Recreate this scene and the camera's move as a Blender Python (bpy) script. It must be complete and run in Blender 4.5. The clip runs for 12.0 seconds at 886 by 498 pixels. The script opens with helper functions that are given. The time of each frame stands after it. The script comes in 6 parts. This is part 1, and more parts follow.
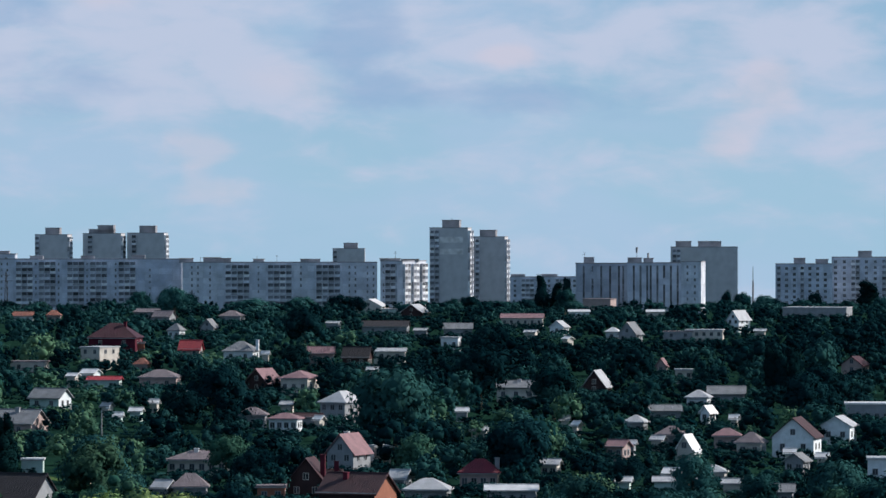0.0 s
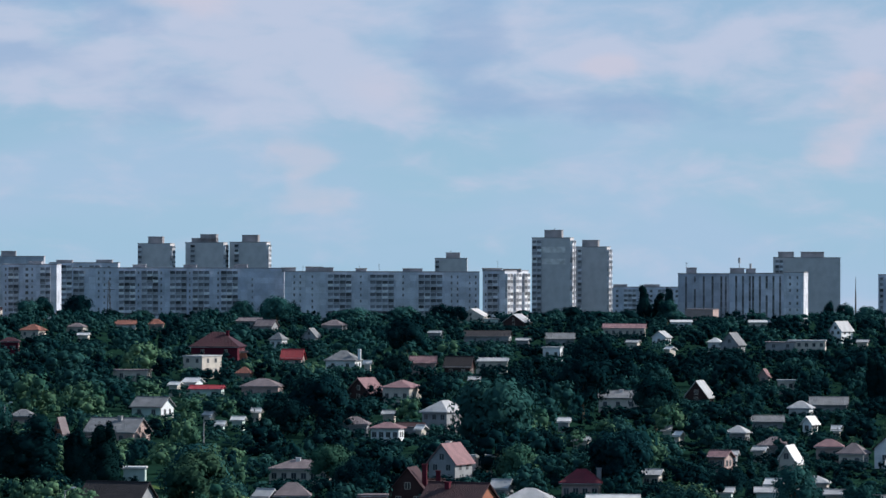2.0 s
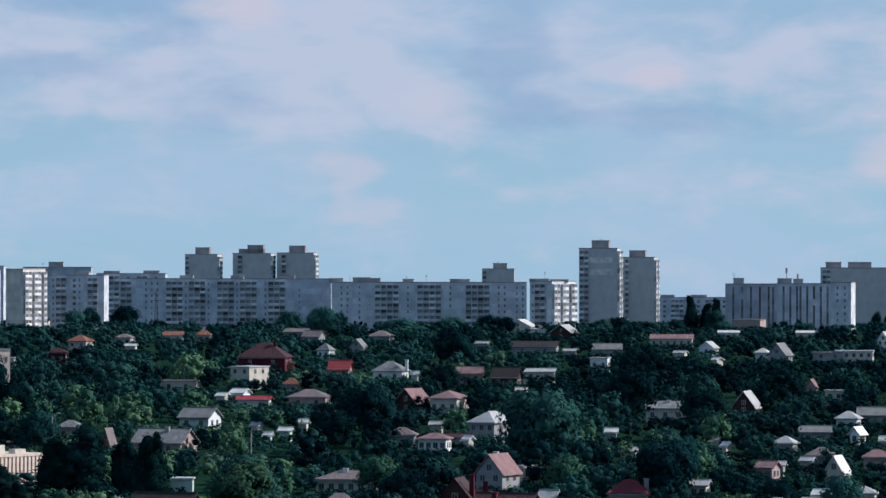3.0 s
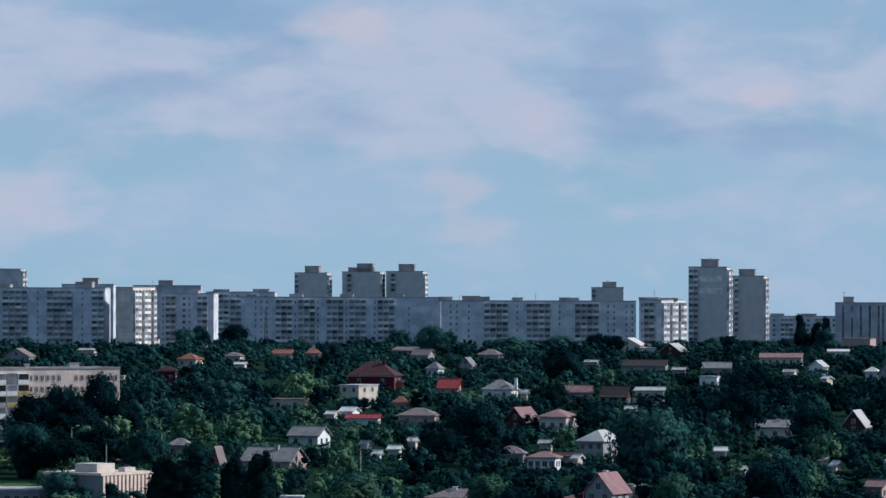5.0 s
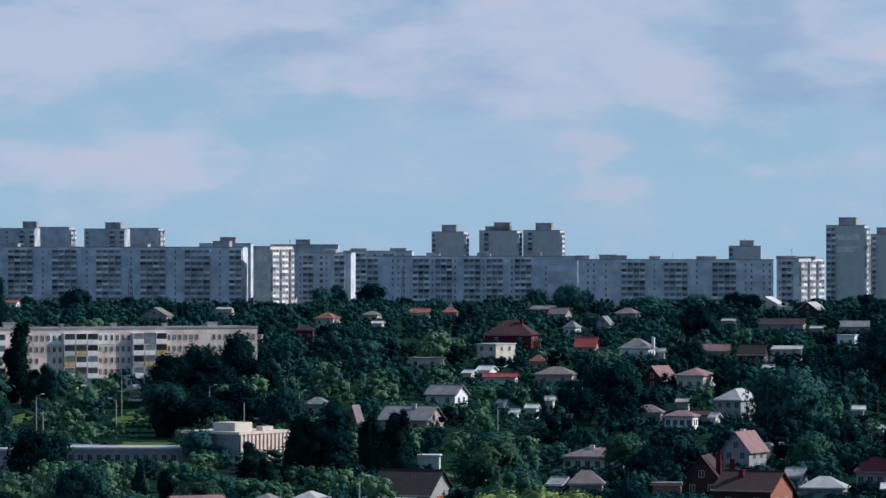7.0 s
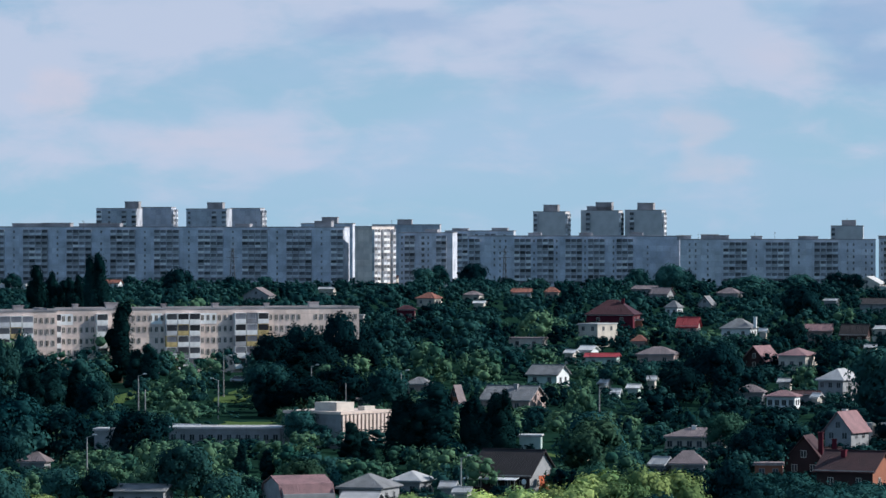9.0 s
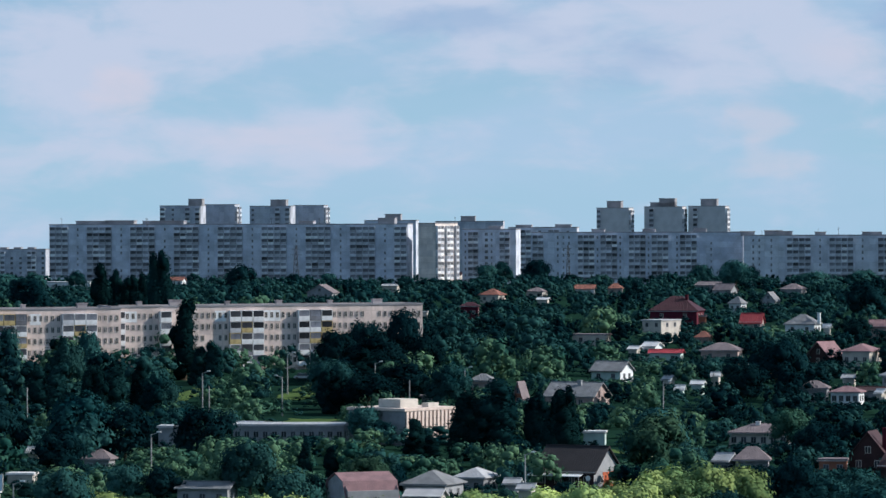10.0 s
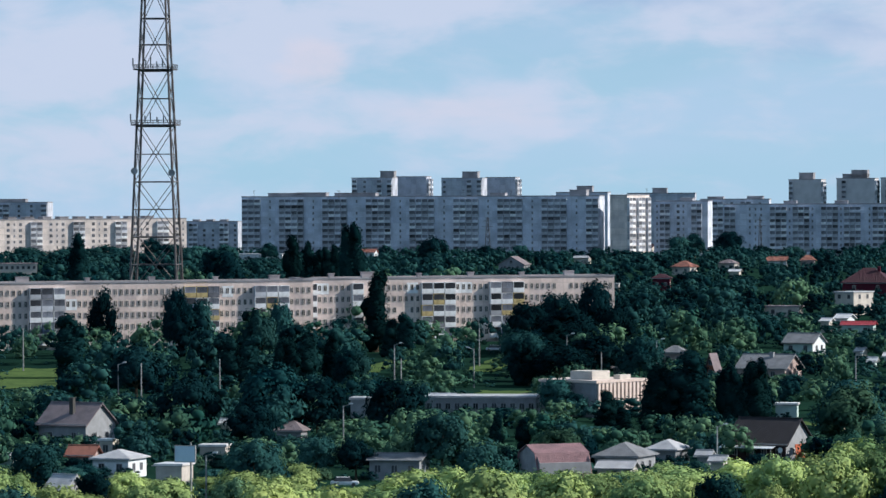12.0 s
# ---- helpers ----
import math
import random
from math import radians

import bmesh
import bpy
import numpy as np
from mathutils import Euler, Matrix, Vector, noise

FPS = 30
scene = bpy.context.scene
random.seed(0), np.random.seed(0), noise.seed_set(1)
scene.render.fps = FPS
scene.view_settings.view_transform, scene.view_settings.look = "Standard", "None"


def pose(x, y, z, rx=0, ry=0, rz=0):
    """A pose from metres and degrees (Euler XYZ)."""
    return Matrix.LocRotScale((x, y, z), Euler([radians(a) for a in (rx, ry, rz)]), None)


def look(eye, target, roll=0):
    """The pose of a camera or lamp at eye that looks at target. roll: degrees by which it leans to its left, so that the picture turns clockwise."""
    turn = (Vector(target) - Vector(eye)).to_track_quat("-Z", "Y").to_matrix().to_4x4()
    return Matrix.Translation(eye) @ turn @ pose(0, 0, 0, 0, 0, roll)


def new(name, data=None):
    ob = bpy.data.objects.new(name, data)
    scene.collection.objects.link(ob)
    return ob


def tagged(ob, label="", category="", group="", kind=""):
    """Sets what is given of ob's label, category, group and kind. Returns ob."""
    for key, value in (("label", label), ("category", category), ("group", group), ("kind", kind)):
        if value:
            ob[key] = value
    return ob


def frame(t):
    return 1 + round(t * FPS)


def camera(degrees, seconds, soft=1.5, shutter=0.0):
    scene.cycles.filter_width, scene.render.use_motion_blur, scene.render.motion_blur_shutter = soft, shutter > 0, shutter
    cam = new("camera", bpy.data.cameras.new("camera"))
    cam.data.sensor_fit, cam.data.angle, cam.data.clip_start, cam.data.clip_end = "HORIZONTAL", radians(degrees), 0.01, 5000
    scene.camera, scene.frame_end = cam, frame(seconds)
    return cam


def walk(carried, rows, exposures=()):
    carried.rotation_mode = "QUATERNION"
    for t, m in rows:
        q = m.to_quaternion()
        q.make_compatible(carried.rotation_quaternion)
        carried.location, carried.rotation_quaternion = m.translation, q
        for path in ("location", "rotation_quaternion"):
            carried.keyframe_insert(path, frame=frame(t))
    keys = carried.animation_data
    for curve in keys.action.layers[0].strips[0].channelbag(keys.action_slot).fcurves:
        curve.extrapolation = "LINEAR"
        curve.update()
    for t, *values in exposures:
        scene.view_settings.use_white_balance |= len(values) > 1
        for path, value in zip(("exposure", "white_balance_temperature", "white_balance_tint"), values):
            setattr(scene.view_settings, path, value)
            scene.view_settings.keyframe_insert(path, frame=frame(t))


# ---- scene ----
cam = camera(10.0, 12.0)
EYE = 38.3
# seconds, heading to the left, pitch, roll
ROWS = [
    (0.0, 0.000, -0.281, 0.017),
    (0.5, 0.330, -0.251, -0.005),
    (1.0, 0.605, -0.223, -0.074),
    (1.5, 0.881, -0.193, -0.159),
    (2.0, 1.158, -0.171, -0.135),
    (2.5, 1.438, -0.141, -0.151),
    (3.0, 1.691, -0.052, -0.082),
    (5.0, 2.928, 0.156, -0.108),
    (5.5, 3.377, 0.021, -0.143),
    (6.0, 3.783, -0.141, -0.127),
    (6.5, 4.160, -0.256, -0.110),
    (7.0, 4.478, -0.311, -0.026),
    (9.0, 5.628, -0.539, -0.003),
    (9.5, 5.929, -0.566, 0.065),
    (10.0, 6.344, -0.576, 0.152),
    (10.5, 6.812, -0.592, 0.209),
    (11.0, 7.344, -0.673, 0.241),
    (11.5, 8.080, -0.820, 0.223),
    (12.0, 8.512, -0.887, 0.215),
]

# seconds, stops, kelvin, tint
EXPOSURES = [
    (0.0, 0.0, 6450, 10),
    (3.0, -0.05, 6380, 10),
    (5.5, -0.18, 6280, 10),
    (6.5, -0.15, 6280, 10),
    (9.0, 0.02, 6350, 9),
    (10.5, 0.1, 6450, 9),
    (12.0, 0.17, 6480, 9),
]
walk(cam, [(t, pose(0, 0, EYE, 90 + pitch, roll, yaw)) for t, yaw, pitch, roll in ROWS], EXPOSURES)

# ---- sky and sun ----
SUN_AZ, SUN_EL = 80.0, 33.0  # degrees from the line of sight towards the right, and above the horizon
world = bpy.data.worlds.new("sky")
scene.world = world
world.use_nodes = True
wn, wl = world.node_tree.nodes, world.node_tree.links
wn.clear()
sky = wn.new("ShaderNodeTexSky")
sky.sky_type = "NISHITA"
sky.sun_disc = False
sky.sun_elevation, sky.sun_rotation = radians(SUN_EL), radians(SUN_AZ)
sky.dust_density, sky.ozone_density, sky.air_density = 0.4, 3.0, 1.0
coord = wn.new("ShaderNodeTexCoord")


def wmath(op, a, b=None, c=None):
    nd = wn.new("ShaderNodeMath")
    nd.operation = op
    for sock, val in zip(nd.inputs, (a, b, c)):
        if isinstance(val, (int, float)):
            sock.default_value = val
        elif val is not None:
            wl.new(val, sock)
    return nd.outputs[0]


def wrange(val, lo, hi, to_lo=0.0, to_hi=1.0):
    nd = wn.new("ShaderNodeMapRange")
    nd.interpolation_type = "SMOOTHSTEP"
    wl.new(val, nd.inputs["Value"])
    for key, v in (("From Min", lo), ("From Max", hi), ("To Min", to_lo), ("To Max", to_hi)):
        nd.inputs[key].default_value = v
    return nd.outputs["Result"]


# directions as bearing and height in degrees
sepv = wn.new("ShaderNodeSeparateXYZ")
wl.new(coord.outputs["Generated"], sepv.inputs[0])
bearing = wmath("MULTIPLY", wmath("ARCTAN2", sepv.outputs["X"], sepv.outputs["Y"]), 57.2958)
height = wmath("MULTIPLY", wmath("ARCSINE", sepv.outputs["Z"]), 57.2958)
flat = wn.new("ShaderNodeCombineXYZ")
wl.new(bearing, flat.inputs["X"])
wl.new(height, flat.inputs["Y"])


def sky_noise(sx, sy, detail, offset=0.0, rough=0.55, out="Fac"):
    mp, nz = wn.new("ShaderNodeMapping"), wn.new("ShaderNodeTexNoise")
    mp.inputs["Scale"].default_value = (sx, sy, 1.0)
    mp.inputs["Location"].default_value = (offset, offset * 0.7, offset * 1.3)
    wl.new(flat.outputs[0], mp.inputs["Vector"])
    nz.inputs["Scale"].default_value, nz.inputs["Detail"].default_value = 1.0, detail
    nz.inputs["Roughness"].default_value, nz.inputs["Distortion"].default_value = rough, 0.3
    wl.new(mp.outputs["Vector"], nz.inputs["Vector"])
    return nz.outputs[out]


# the outlines of the clouds are drawn out unevenly
warp_mid, warp_gain, warped = (wn.new("ShaderNodeVectorMath") for _ in range(3))
warp_mid.operation, warp_gain.operation, warped.operation = "SUBTRACT", "MULTIPLY", "ADD"
wl.new(sky_noise(0.8, 1.5, 4.0, 2.0, out="Color"), warp_mid.inputs[0])
warp_mid.inputs[1].default_value = (0.5, 0.5, 0.5)
wl.new(warp_mid.outputs[0], warp_gain.inputs[0])
warp_gain.inputs[1].default_value = (1.1, 0.5, 0.0)
wl.new(flat.outputs[0], warped.inputs[0])
wl.new(warp_gain.outputs[0], warped.inputs[1])
CLOUD = {}


def cloud(kind, az, el, half_w, half_h, weight=1.0):
    """A soft cloud at a bearing and height, with its half width and half height, all in degrees."""
    mp, gr = wn.new("ShaderNodeMapping"), wn.new("ShaderNodeTexGradient")
    mp.inputs["Scale"].default_value = (1 / (half_w * 1.8), 1 / (half_h * 1.8), 1.0)
    mp.inputs["Location"].default_value = (-az / (half_w * 1.8), -el / (half_h * 1.8), 0.0)
    gr.gradient_type = "SPHERICAL"
    wl.new(warped.outputs[0], mp.inputs["Vector"])
    wl.new(mp.outputs["Vector"], gr.inputs["Vector"])
    val = wrange(gr.outputs["Fac"], 0.0, 0.85, 0.0, weight)
    CLOUD[kind] = wmath("ADD", CLOUD[kind], val) if kind in CLOUD else val


cloud("lilac", -4.0, 2.2, 1.5, 0.55, 0.75)
cloud("lilac", -1.8, 1.55, 0.9, 0.35)
cloud("lilac", 0.0, 2.05, 0.9, 0.45)
cloud("lilac", 2.2, 2.05, 1.2, 0.42)
cloud("lilac", 4.1, 2.2, 0.9, 0.35)
cloud("lilac", 4.3, 1.2, 1.0, 0.7, 0.7)
cloud("lilac", 1.1, 0.8, 1.7, 0.25, 0.6)
cloud("lilac", -2.7, 2.5, 1.5, 0.5, 0.7)
cloud("lilac", -5.6, 1.75, 1.1, 0.35, 0.8)
cloud("lilac", -6.5, 2.35, 0.7, 0.35)
cloud("lilac", -8.1, 2.4, 0.9, 0.5)
cloud("lilac", -9.4, 1.9, 1.3, 0.35)
cloud("lilac", -3.0, 1.5, 1.1, 0.6, 0.4)
cloud("lilac", -10.6, 1.4, 0.6, 0.6, 0.8)
cloud("lilac", -12.9, 1.35, 1.2, 0.35)
cloud("lilac", -8.2, 0.65, 1.4, 0.28, 0.9)
cloud("lilac", -13.0, 0.2, 1.2, 0.35, 0.6)
cloud("lilac", -9.5, 1.0, 4.0, 1.2, 0.25)
cloud("lilac", -12.5, 0.6, 2.0, 0.9, 0.4)
cloud("grey", -0.9, 2.2, 0.55, 0.6)
cloud("grey", 0.5, 1.45, 1.6, 0.2)
cloud("grey", -6.4, 2.0, 0.9, 0.2)
cloud("grey", -6.0, 2.8, 0.7, 0.25)
cloud("grey", -4.4, 1.6, 0.8, 0.35, 0.7)
cloud("grey", -4.9, 2.5, 0.5, 0.3)
cloud("pink", -2.8, 0.78, 0.28, 0.22)
cloud("pink", -2.6, 0.38, 0.4, 0.14, 0.8)
cloud("pink", 0.74, 1.9, 0.28, 0.14)
cloud("pink", 3.6, 1.5, 0.4, 0.3)
cloud("pink", 3.3, 0.94, 0.35, 0.22)
cloud("pink", -10.1, 1.22, 0.3, 0.3)
cloud("pink", -8.3, 0.7, 1.0, 0.2, 0.6)
cloud("pink", -4.0, 2.7, 0.6, 0.2)
cloud("pink", -1.7, 1.6, 0.6, 0.25, 0.6)


def wmix(fac, a, b, limit=1.0):
    mx = wn.new("ShaderNodeMix")
    mx.data_type = "RGBA"
    if limit < 1.0:
        ml = wn.new("ShaderNodeMath")
        ml.operation = "MULTIPLY"
        ml.inputs[1].default_value = limit
        wl.new(fac, ml.inputs[0])
        fac = ml.outputs[0]
    wl.new(fac, mx.inputs["Factor"])
    ins = [s for s in mx.inputs if s.type == "RGBA"]
    for sock, val in zip(ins, (a, b)):
        if isinstance(val, tuple):
            sock.default_value = val
        else:
            wl.new(val, sock)
    return [s for s in mx.outputs if s.type == "RGBA"][0]


SKY_GAIN = 0.09
gain = wn.new("ShaderNodeVectorMath")
gain.operation = "SCALE"
gain.inputs["Scale"].default_value = SKY_GAIN
wl.new(sky.outputs["Color"], gain.inputs[0])
air = wmix(wrange(height, 0.0, 2.6), (0.335, 0.570, 0.770, 1), (0.275, 0.475, 0.700, 1))
clear = wn.new("ShaderNodeMix")
clear.data_type = "RGBA"
clear.inputs["Factor"].default_value = 0.85
for sock, val in zip([i for i in clear.inputs if i.type == "RGBA"], (gain.outputs[0], air)):
    wl.new(val, sock)
clear = [o for o in clear.outputs if o.type == "RGBA"][0]
tuft = sky_noise(0.9, 2.2, 6.0, 7.7)
veil = wmix(wrange(sky_noise(0.22, 0.6, 4.0, 3.1), 0.36, 0.70), clear, (0.42, 0.55, 0.75, 1), 0.6)
fill = wmath("MULTIPLY_ADD", wmath("SUBTRACT", tuft, 0.47), 2.6, wmath("MULTIPLY", CLOUD["lilac"], 0.8))
puff = wmix(wrange(fill, 0.0, 1.1), veil, (0.535, 0.590, 0.745, 1), 0.85)
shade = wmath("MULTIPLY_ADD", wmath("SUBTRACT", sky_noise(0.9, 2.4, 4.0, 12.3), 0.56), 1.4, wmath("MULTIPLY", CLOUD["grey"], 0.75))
grey = wmix(wrange(shade, 0.05, 0.85), puff, (0.262, 0.415, 0.635, 1), 0.6)
glow = wmix(wrange(wmath("MULTIPLY", CLOUD["pink"], wmath("ADD", tuft, 0.4)), 0.1, 1.0), grey, (0.66, 0.60, 0.69, 1), 0.45)
# the clear sky overhead is deeper than the hazy sky low down
lift = wrange(sepv.outputs["Z"], 0.07, 0.7, 1.0, 0.6)
bg = wn.new("ShaderNodeBackground")
wl.new(lift, bg.inputs["Strength"])
wl.new(glow, bg.inputs["Color"])
wo = wn.new("ShaderNodeOutputWorld")
wl.new(bg.outputs["Background"], wo.inputs["Surface"])

sun_data = bpy.data.lights.new("sun", "SUN")
sun_data.energy, sun_data.angle, sun_data.color = 5.6, radians(0.6), (1.0, 0.93, 0.84)
sun = new("sun", sun_data)
saz, sel = radians(SUN_AZ), radians(SUN_EL)
to_sun = Vector((math.sin(saz) * math.cos(sel), math.cos(saz) * math.cos(sel), math.sin(sel)))
sun.matrix_world = look(to_sun * 1000, (0, 0, 0))


# ---- materials ----
def surface(name, colour, second=None, rough=0.85, metal=0.0, scale=0.6, fine=9.0, bump=0.02, vary=0.0, wave=0.0, wave_axis="X", spec=0.3):
    """A weathered surface: broad stains, fine grain, relief, and a shade of its own for each object."""
    mat = bpy.data.materials.new(name)
    mat.use_nodes = True
    n, l = mat.node_tree.nodes, mat.node_tree.links
    bs = n["Principled BSDF"]
    bs.inputs["Roughness"].default_value, bs.inputs["Metallic"].default_value = rough, metal
    bs.inputs["Specular IOR Level"].default_value = spec
    tc = n.new("ShaderNodeTexCoord")
    big, small = n.new("ShaderNodeTexNoise"), n.new("ShaderNodeTexNoise")
    for nz, s, d in ((big, scale, 4), (small, fine, 3)):
        nz.inputs["Scale"].default_value, nz.inputs["Detail"].default_value = s, d
        l.new(tc.outputs["Object"], nz.inputs["Vector"])
    second = second or tuple(c * 0.6 for c in colour)
    ramp = n.new("ShaderNodeValToRGB")
    ramp.color_ramp.elements[0].position, ramp.color_ramp.elements[1].position = 0.32, 0.62
    ramp.color_ramp.elements[0].color, ramp.color_ramp.elements[1].color = (*second, 1), (*colour, 1)
    l.new(big.outputs["Fac"], ramp.inputs["Fac"])
    hsv = n.new("ShaderNodeHueSaturation")
    info = n.new("ShaderNodeObjectInfo")
    mr = n.new("ShaderNodeMapRange")
    mr.inputs["To Min"].default_value, mr.inputs["To Max"].default_value = 1 - vary, 1 + vary
    geo, both, cut = n.new("ShaderNodeNewGeometry"), n.new("ShaderNodeMath"), n.new("ShaderNodeMath")
    cut.operation = "FRACT"
    l.new(info.outputs["Random"], both.inputs[0])
    l.new(geo.outputs["Random Per Island"], both.inputs[1])
    l.new(both.outputs[0], cut.inputs[0])
    l.new(cut.outputs[0], mr.inputs["Value"])
    grain = n.new("ShaderNodeMath")
    grain.operation = "MULTIPLY_ADD"
    grain.inputs[1].default_value, grain.inputs[2].default_value = 0.4, 0.8
    l.new(small.outputs["Fac"], grain.inputs[0])
    mul = n.new("ShaderNodeMath")
    mul.operation = "MULTIPLY"
    l.new(grain.outputs[0], mul.inputs[0])
    l.new(mr.outputs["Result"], mul.inputs[1])
    l.new(mul.outputs[0], hsv.inputs["Value"])
    l.new(ramp.outputs["Color"], hsv.inputs["Color"])
    l.new(hsv.outputs["Color"], bs.inputs["Base Color"])
    bp = n.new("ShaderNodeBump")
    bp.inputs["Distance"].default_value, bp.inputs["Strength"].default_value = bump, 0.6
    height = small.outputs["Fac"]
    if wave:
        wv = n.new("ShaderNodeTexWave")
        wv.bands_direction = wave_axis
        wv.inputs["Scale"].default_value = wave
        l.new(tc.outputs["Object"], wv.inputs["Vector"])
        height = wv.outputs["Fac"]
    l.new(height, bp.inputs["Height"])
    l.new(bp.outputs["Normal"], bs.inputs["Normal"])
    return mat


def panel_wall(name, colour, bay=3.2, storey=2.8, tint=(0.5, 0.5, 0.5)):
    """Precast concrete panels: joints at the storeys and bays, panels of uneven shade."""
    mat = surface(name, colour, tuple(c * 0.70 for c in colour), 0.9, scale=0.16, fine=1.6)
    n, l = mat.node_tree.nodes, mat.node_tree.links
    bs = n["Principled BSDF"]
    src = bs.inputs["Base Color"].links[0].from_socket
    br = n.new("ShaderNodeTexBrick")
    br.offset = 0.0
    br.inputs["Scale"].default_value = 1.0
    br.inputs["Brick Width"].default_value, br.inputs["Row Height"].default_value = bay, storey
    br.inputs["Mortar Size"].default_value = 0.07
    br.inputs["Color1"].default_value, br.inputs["Color2"].default_value = (1, 1, 1, 1), (0.74, 0.76, 0.80, 1)
    br.inputs["Mortar"].default_value = (0.78, 0.78, 0.78, 1)
    tc = n.new("ShaderNodeTexCoord")
    sep, com, add = n.new("ShaderNodeSeparateXYZ"), n.new("ShaderNodeCombineXYZ"), n.new("ShaderNodeMath")
    l.new(tc.outputs["Object"], sep.inputs[0])
    l.new(sep.outputs["X"], add.inputs[0])
    l.new(sep.outputs["Y"], add.inputs[1])
    l.new(add.outputs[0], com.inputs["X"])
    l.new(sep.outputs["Z"], com.inputs["Y"])
    l.new(com.outputs[0], br.inputs["Vector"])
    mx = n.new("ShaderNodeMix")
    mx.data_type, mx.blend_type = "RGBA", "MULTIPLY"
    mx.inputs["Factor"].default_value = 1.0
    ins = [s for s in mx.inputs if s.type == "RGBA"]
    l.new(src, ins[0])
    l.new(br.outputs["Color"], ins[1])
    l.new([s for s in mx.outputs if s.type == "RGBA"][0], bs.inputs["Base Color"])
    return mat


def foliage(name, dark, light):
    """Leaves: each clump a shade of its own, broad patches of darker and paler tone."""
    mat = bpy.data.materials.new(name)
    mat.use_nodes = True
    n, l = mat.node_tree.nodes, mat.node_tree.links
    bs, out = n["Principled BSDF"], n["Material Output"]
    bs.inputs["Roughness"].default_value, bs.inputs["Specular IOR Level"].default_value = 0.9, 0.0
    geo, tc, info = n.new("ShaderNodeNewGeometry"), n.new("ShaderNodeTexCoord"), n.new("ShaderNodeObjectInfo")
    nz = n.new("ShaderNodeTexNoise")
    nz.inputs["Scale"].default_value, nz.inputs["Detail"].default_value = 0.085, 2
    l.new(geo.outputs["Position"], nz.inputs["Vector"])
    add = n.new("ShaderNodeMath")
    add.operation = "MULTIPLY_ADD"
    add.inputs[1].default_value = 0.16
    l.new(geo.outputs["Random Per Island"], add.inputs[0])
    sub = n.new("ShaderNodeMath")
    sub.operation = "MULTIPLY_ADD"
    sub.inputs[1].default_value, sub.inputs[2].default_value = 2.6, -0.92
    l.new(nz.outputs["Fac"], sub.inputs[0])
    l.new(sub.outputs[0], add.inputs[2])
    ramp = n.new("ShaderNodeValToRGB")
    ramp.color_ramp.elements[0].color, ramp.color_ramp.elements[1].color = (*dark, 1), (*light, 1)
    l.new(add.outputs[0], ramp.inputs["Fac"])
    hsv = n.new("ShaderNodeHueSaturation")
    mr = n.new("ShaderNodeMapRange")
    mr.inputs["To Min"].default_value, mr.inputs["To Max"].default_value = 0.65, 1.35
    l.new(info.outputs["Random"], mr.inputs["Value"])
    l.new(mr.outputs["Result"], hsv.inputs["Value"])
    l.new(ramp.outputs["Color"], hsv.inputs["Color"])
    l.new(hsv.outputs["Color"], bs.inputs["Base Color"])
    tr, mix = n.new("ShaderNodeBsdfTranslucent"), n.new("ShaderNodeMixShader")
    l.new(hsv.outputs["Color"], tr.inputs["Color"])
    mix.inputs["Fac"].default_value = 0.10
    l.new(bs.outputs[0], mix.inputs[1])
    l.new(tr.outputs[0], mix.inputs[2])
    l.new(mix.outputs[0], out.inputs["Surface"])
    return mat


def glass(name, colour, rough=0.12):
    mat = surface(name, colour, tuple(c * 0.5 for c in colour), rough, scale=0.35, vary=0.6, bump=0.002, spec=0.5)
    return mat


# blue of the distant haze put into these three panel colours
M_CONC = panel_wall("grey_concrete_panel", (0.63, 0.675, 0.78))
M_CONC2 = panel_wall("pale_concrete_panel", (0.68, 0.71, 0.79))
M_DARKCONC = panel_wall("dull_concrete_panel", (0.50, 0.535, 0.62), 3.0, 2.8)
M_WHITE9 = panel_wall("cream_panel", (0.78, 0.69, 0.65))
M_BEIGE5 = panel_wall("beige_tiled_panel", (0.82, 0.675, 0.63), 2.9, 2.7)
M_BRICK = surface("grey_brick", (0.50, 0.50, 0.53), (0.42, 0.42, 0.45), 0.9, scale=0.25, fine=5)
M_BAND = surface("white_brick", (0.74, 0.73, 0.74), scale=0.3)
M_EDGE = surface("weathered_coping", (0.30, 0.30, 0.33), (0.18, 0.18, 0.20), 0.9, scale=0.15)
M_TAR = surface("roof_felt", (0.10, 0.10, 0.10), (0.06, 0.06, 0.06), 0.95, scale=0.2)
M_PARAPET = surface("balcony_sheet", (0.50, 0.525, 0.59), (0.36, 0.38, 0.43), 0.8, vary=0.35)
M_SHEET = surface("white_balcony_sheet", (0.78, 0.80, 0.84), (0.62, 0.64, 0.68), 0.7, scale=0.8)
M_FRAME = surface("weathered_window_frame", (0.44, 0.46, 0.51), (0.32, 0.33, 0.37), 0.8, vary=0.4)
# recess shade put into the loggia colour; also serves as a dark parapet
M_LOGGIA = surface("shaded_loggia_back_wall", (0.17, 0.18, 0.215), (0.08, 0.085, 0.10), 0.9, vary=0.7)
M_WHITE = surface("white_paint", (0.700, 0.742, 0.798), (0.546, 0.588, 0.630), 0.7, scale=0.8)
M_YELLOW = surface("yellow_sheet", (0.50, 0.40, 0.20), scale=0.8)
M_BLUE = surface("blue_sheet", (0.14, 0.19, 0.30), scale=0.8)
M_GLASS = glass("window_glass", (0.06, 0.065, 0.08))
# far glass paler than near glass: haze put into its colour
M_FARGLASS = glass("curtained_window_glass", (0.08, 0.085, 0.105), 0.35)
M_GLAZ = glass("balcony_glazing", (0.22, 0.235, 0.285), 0.35)
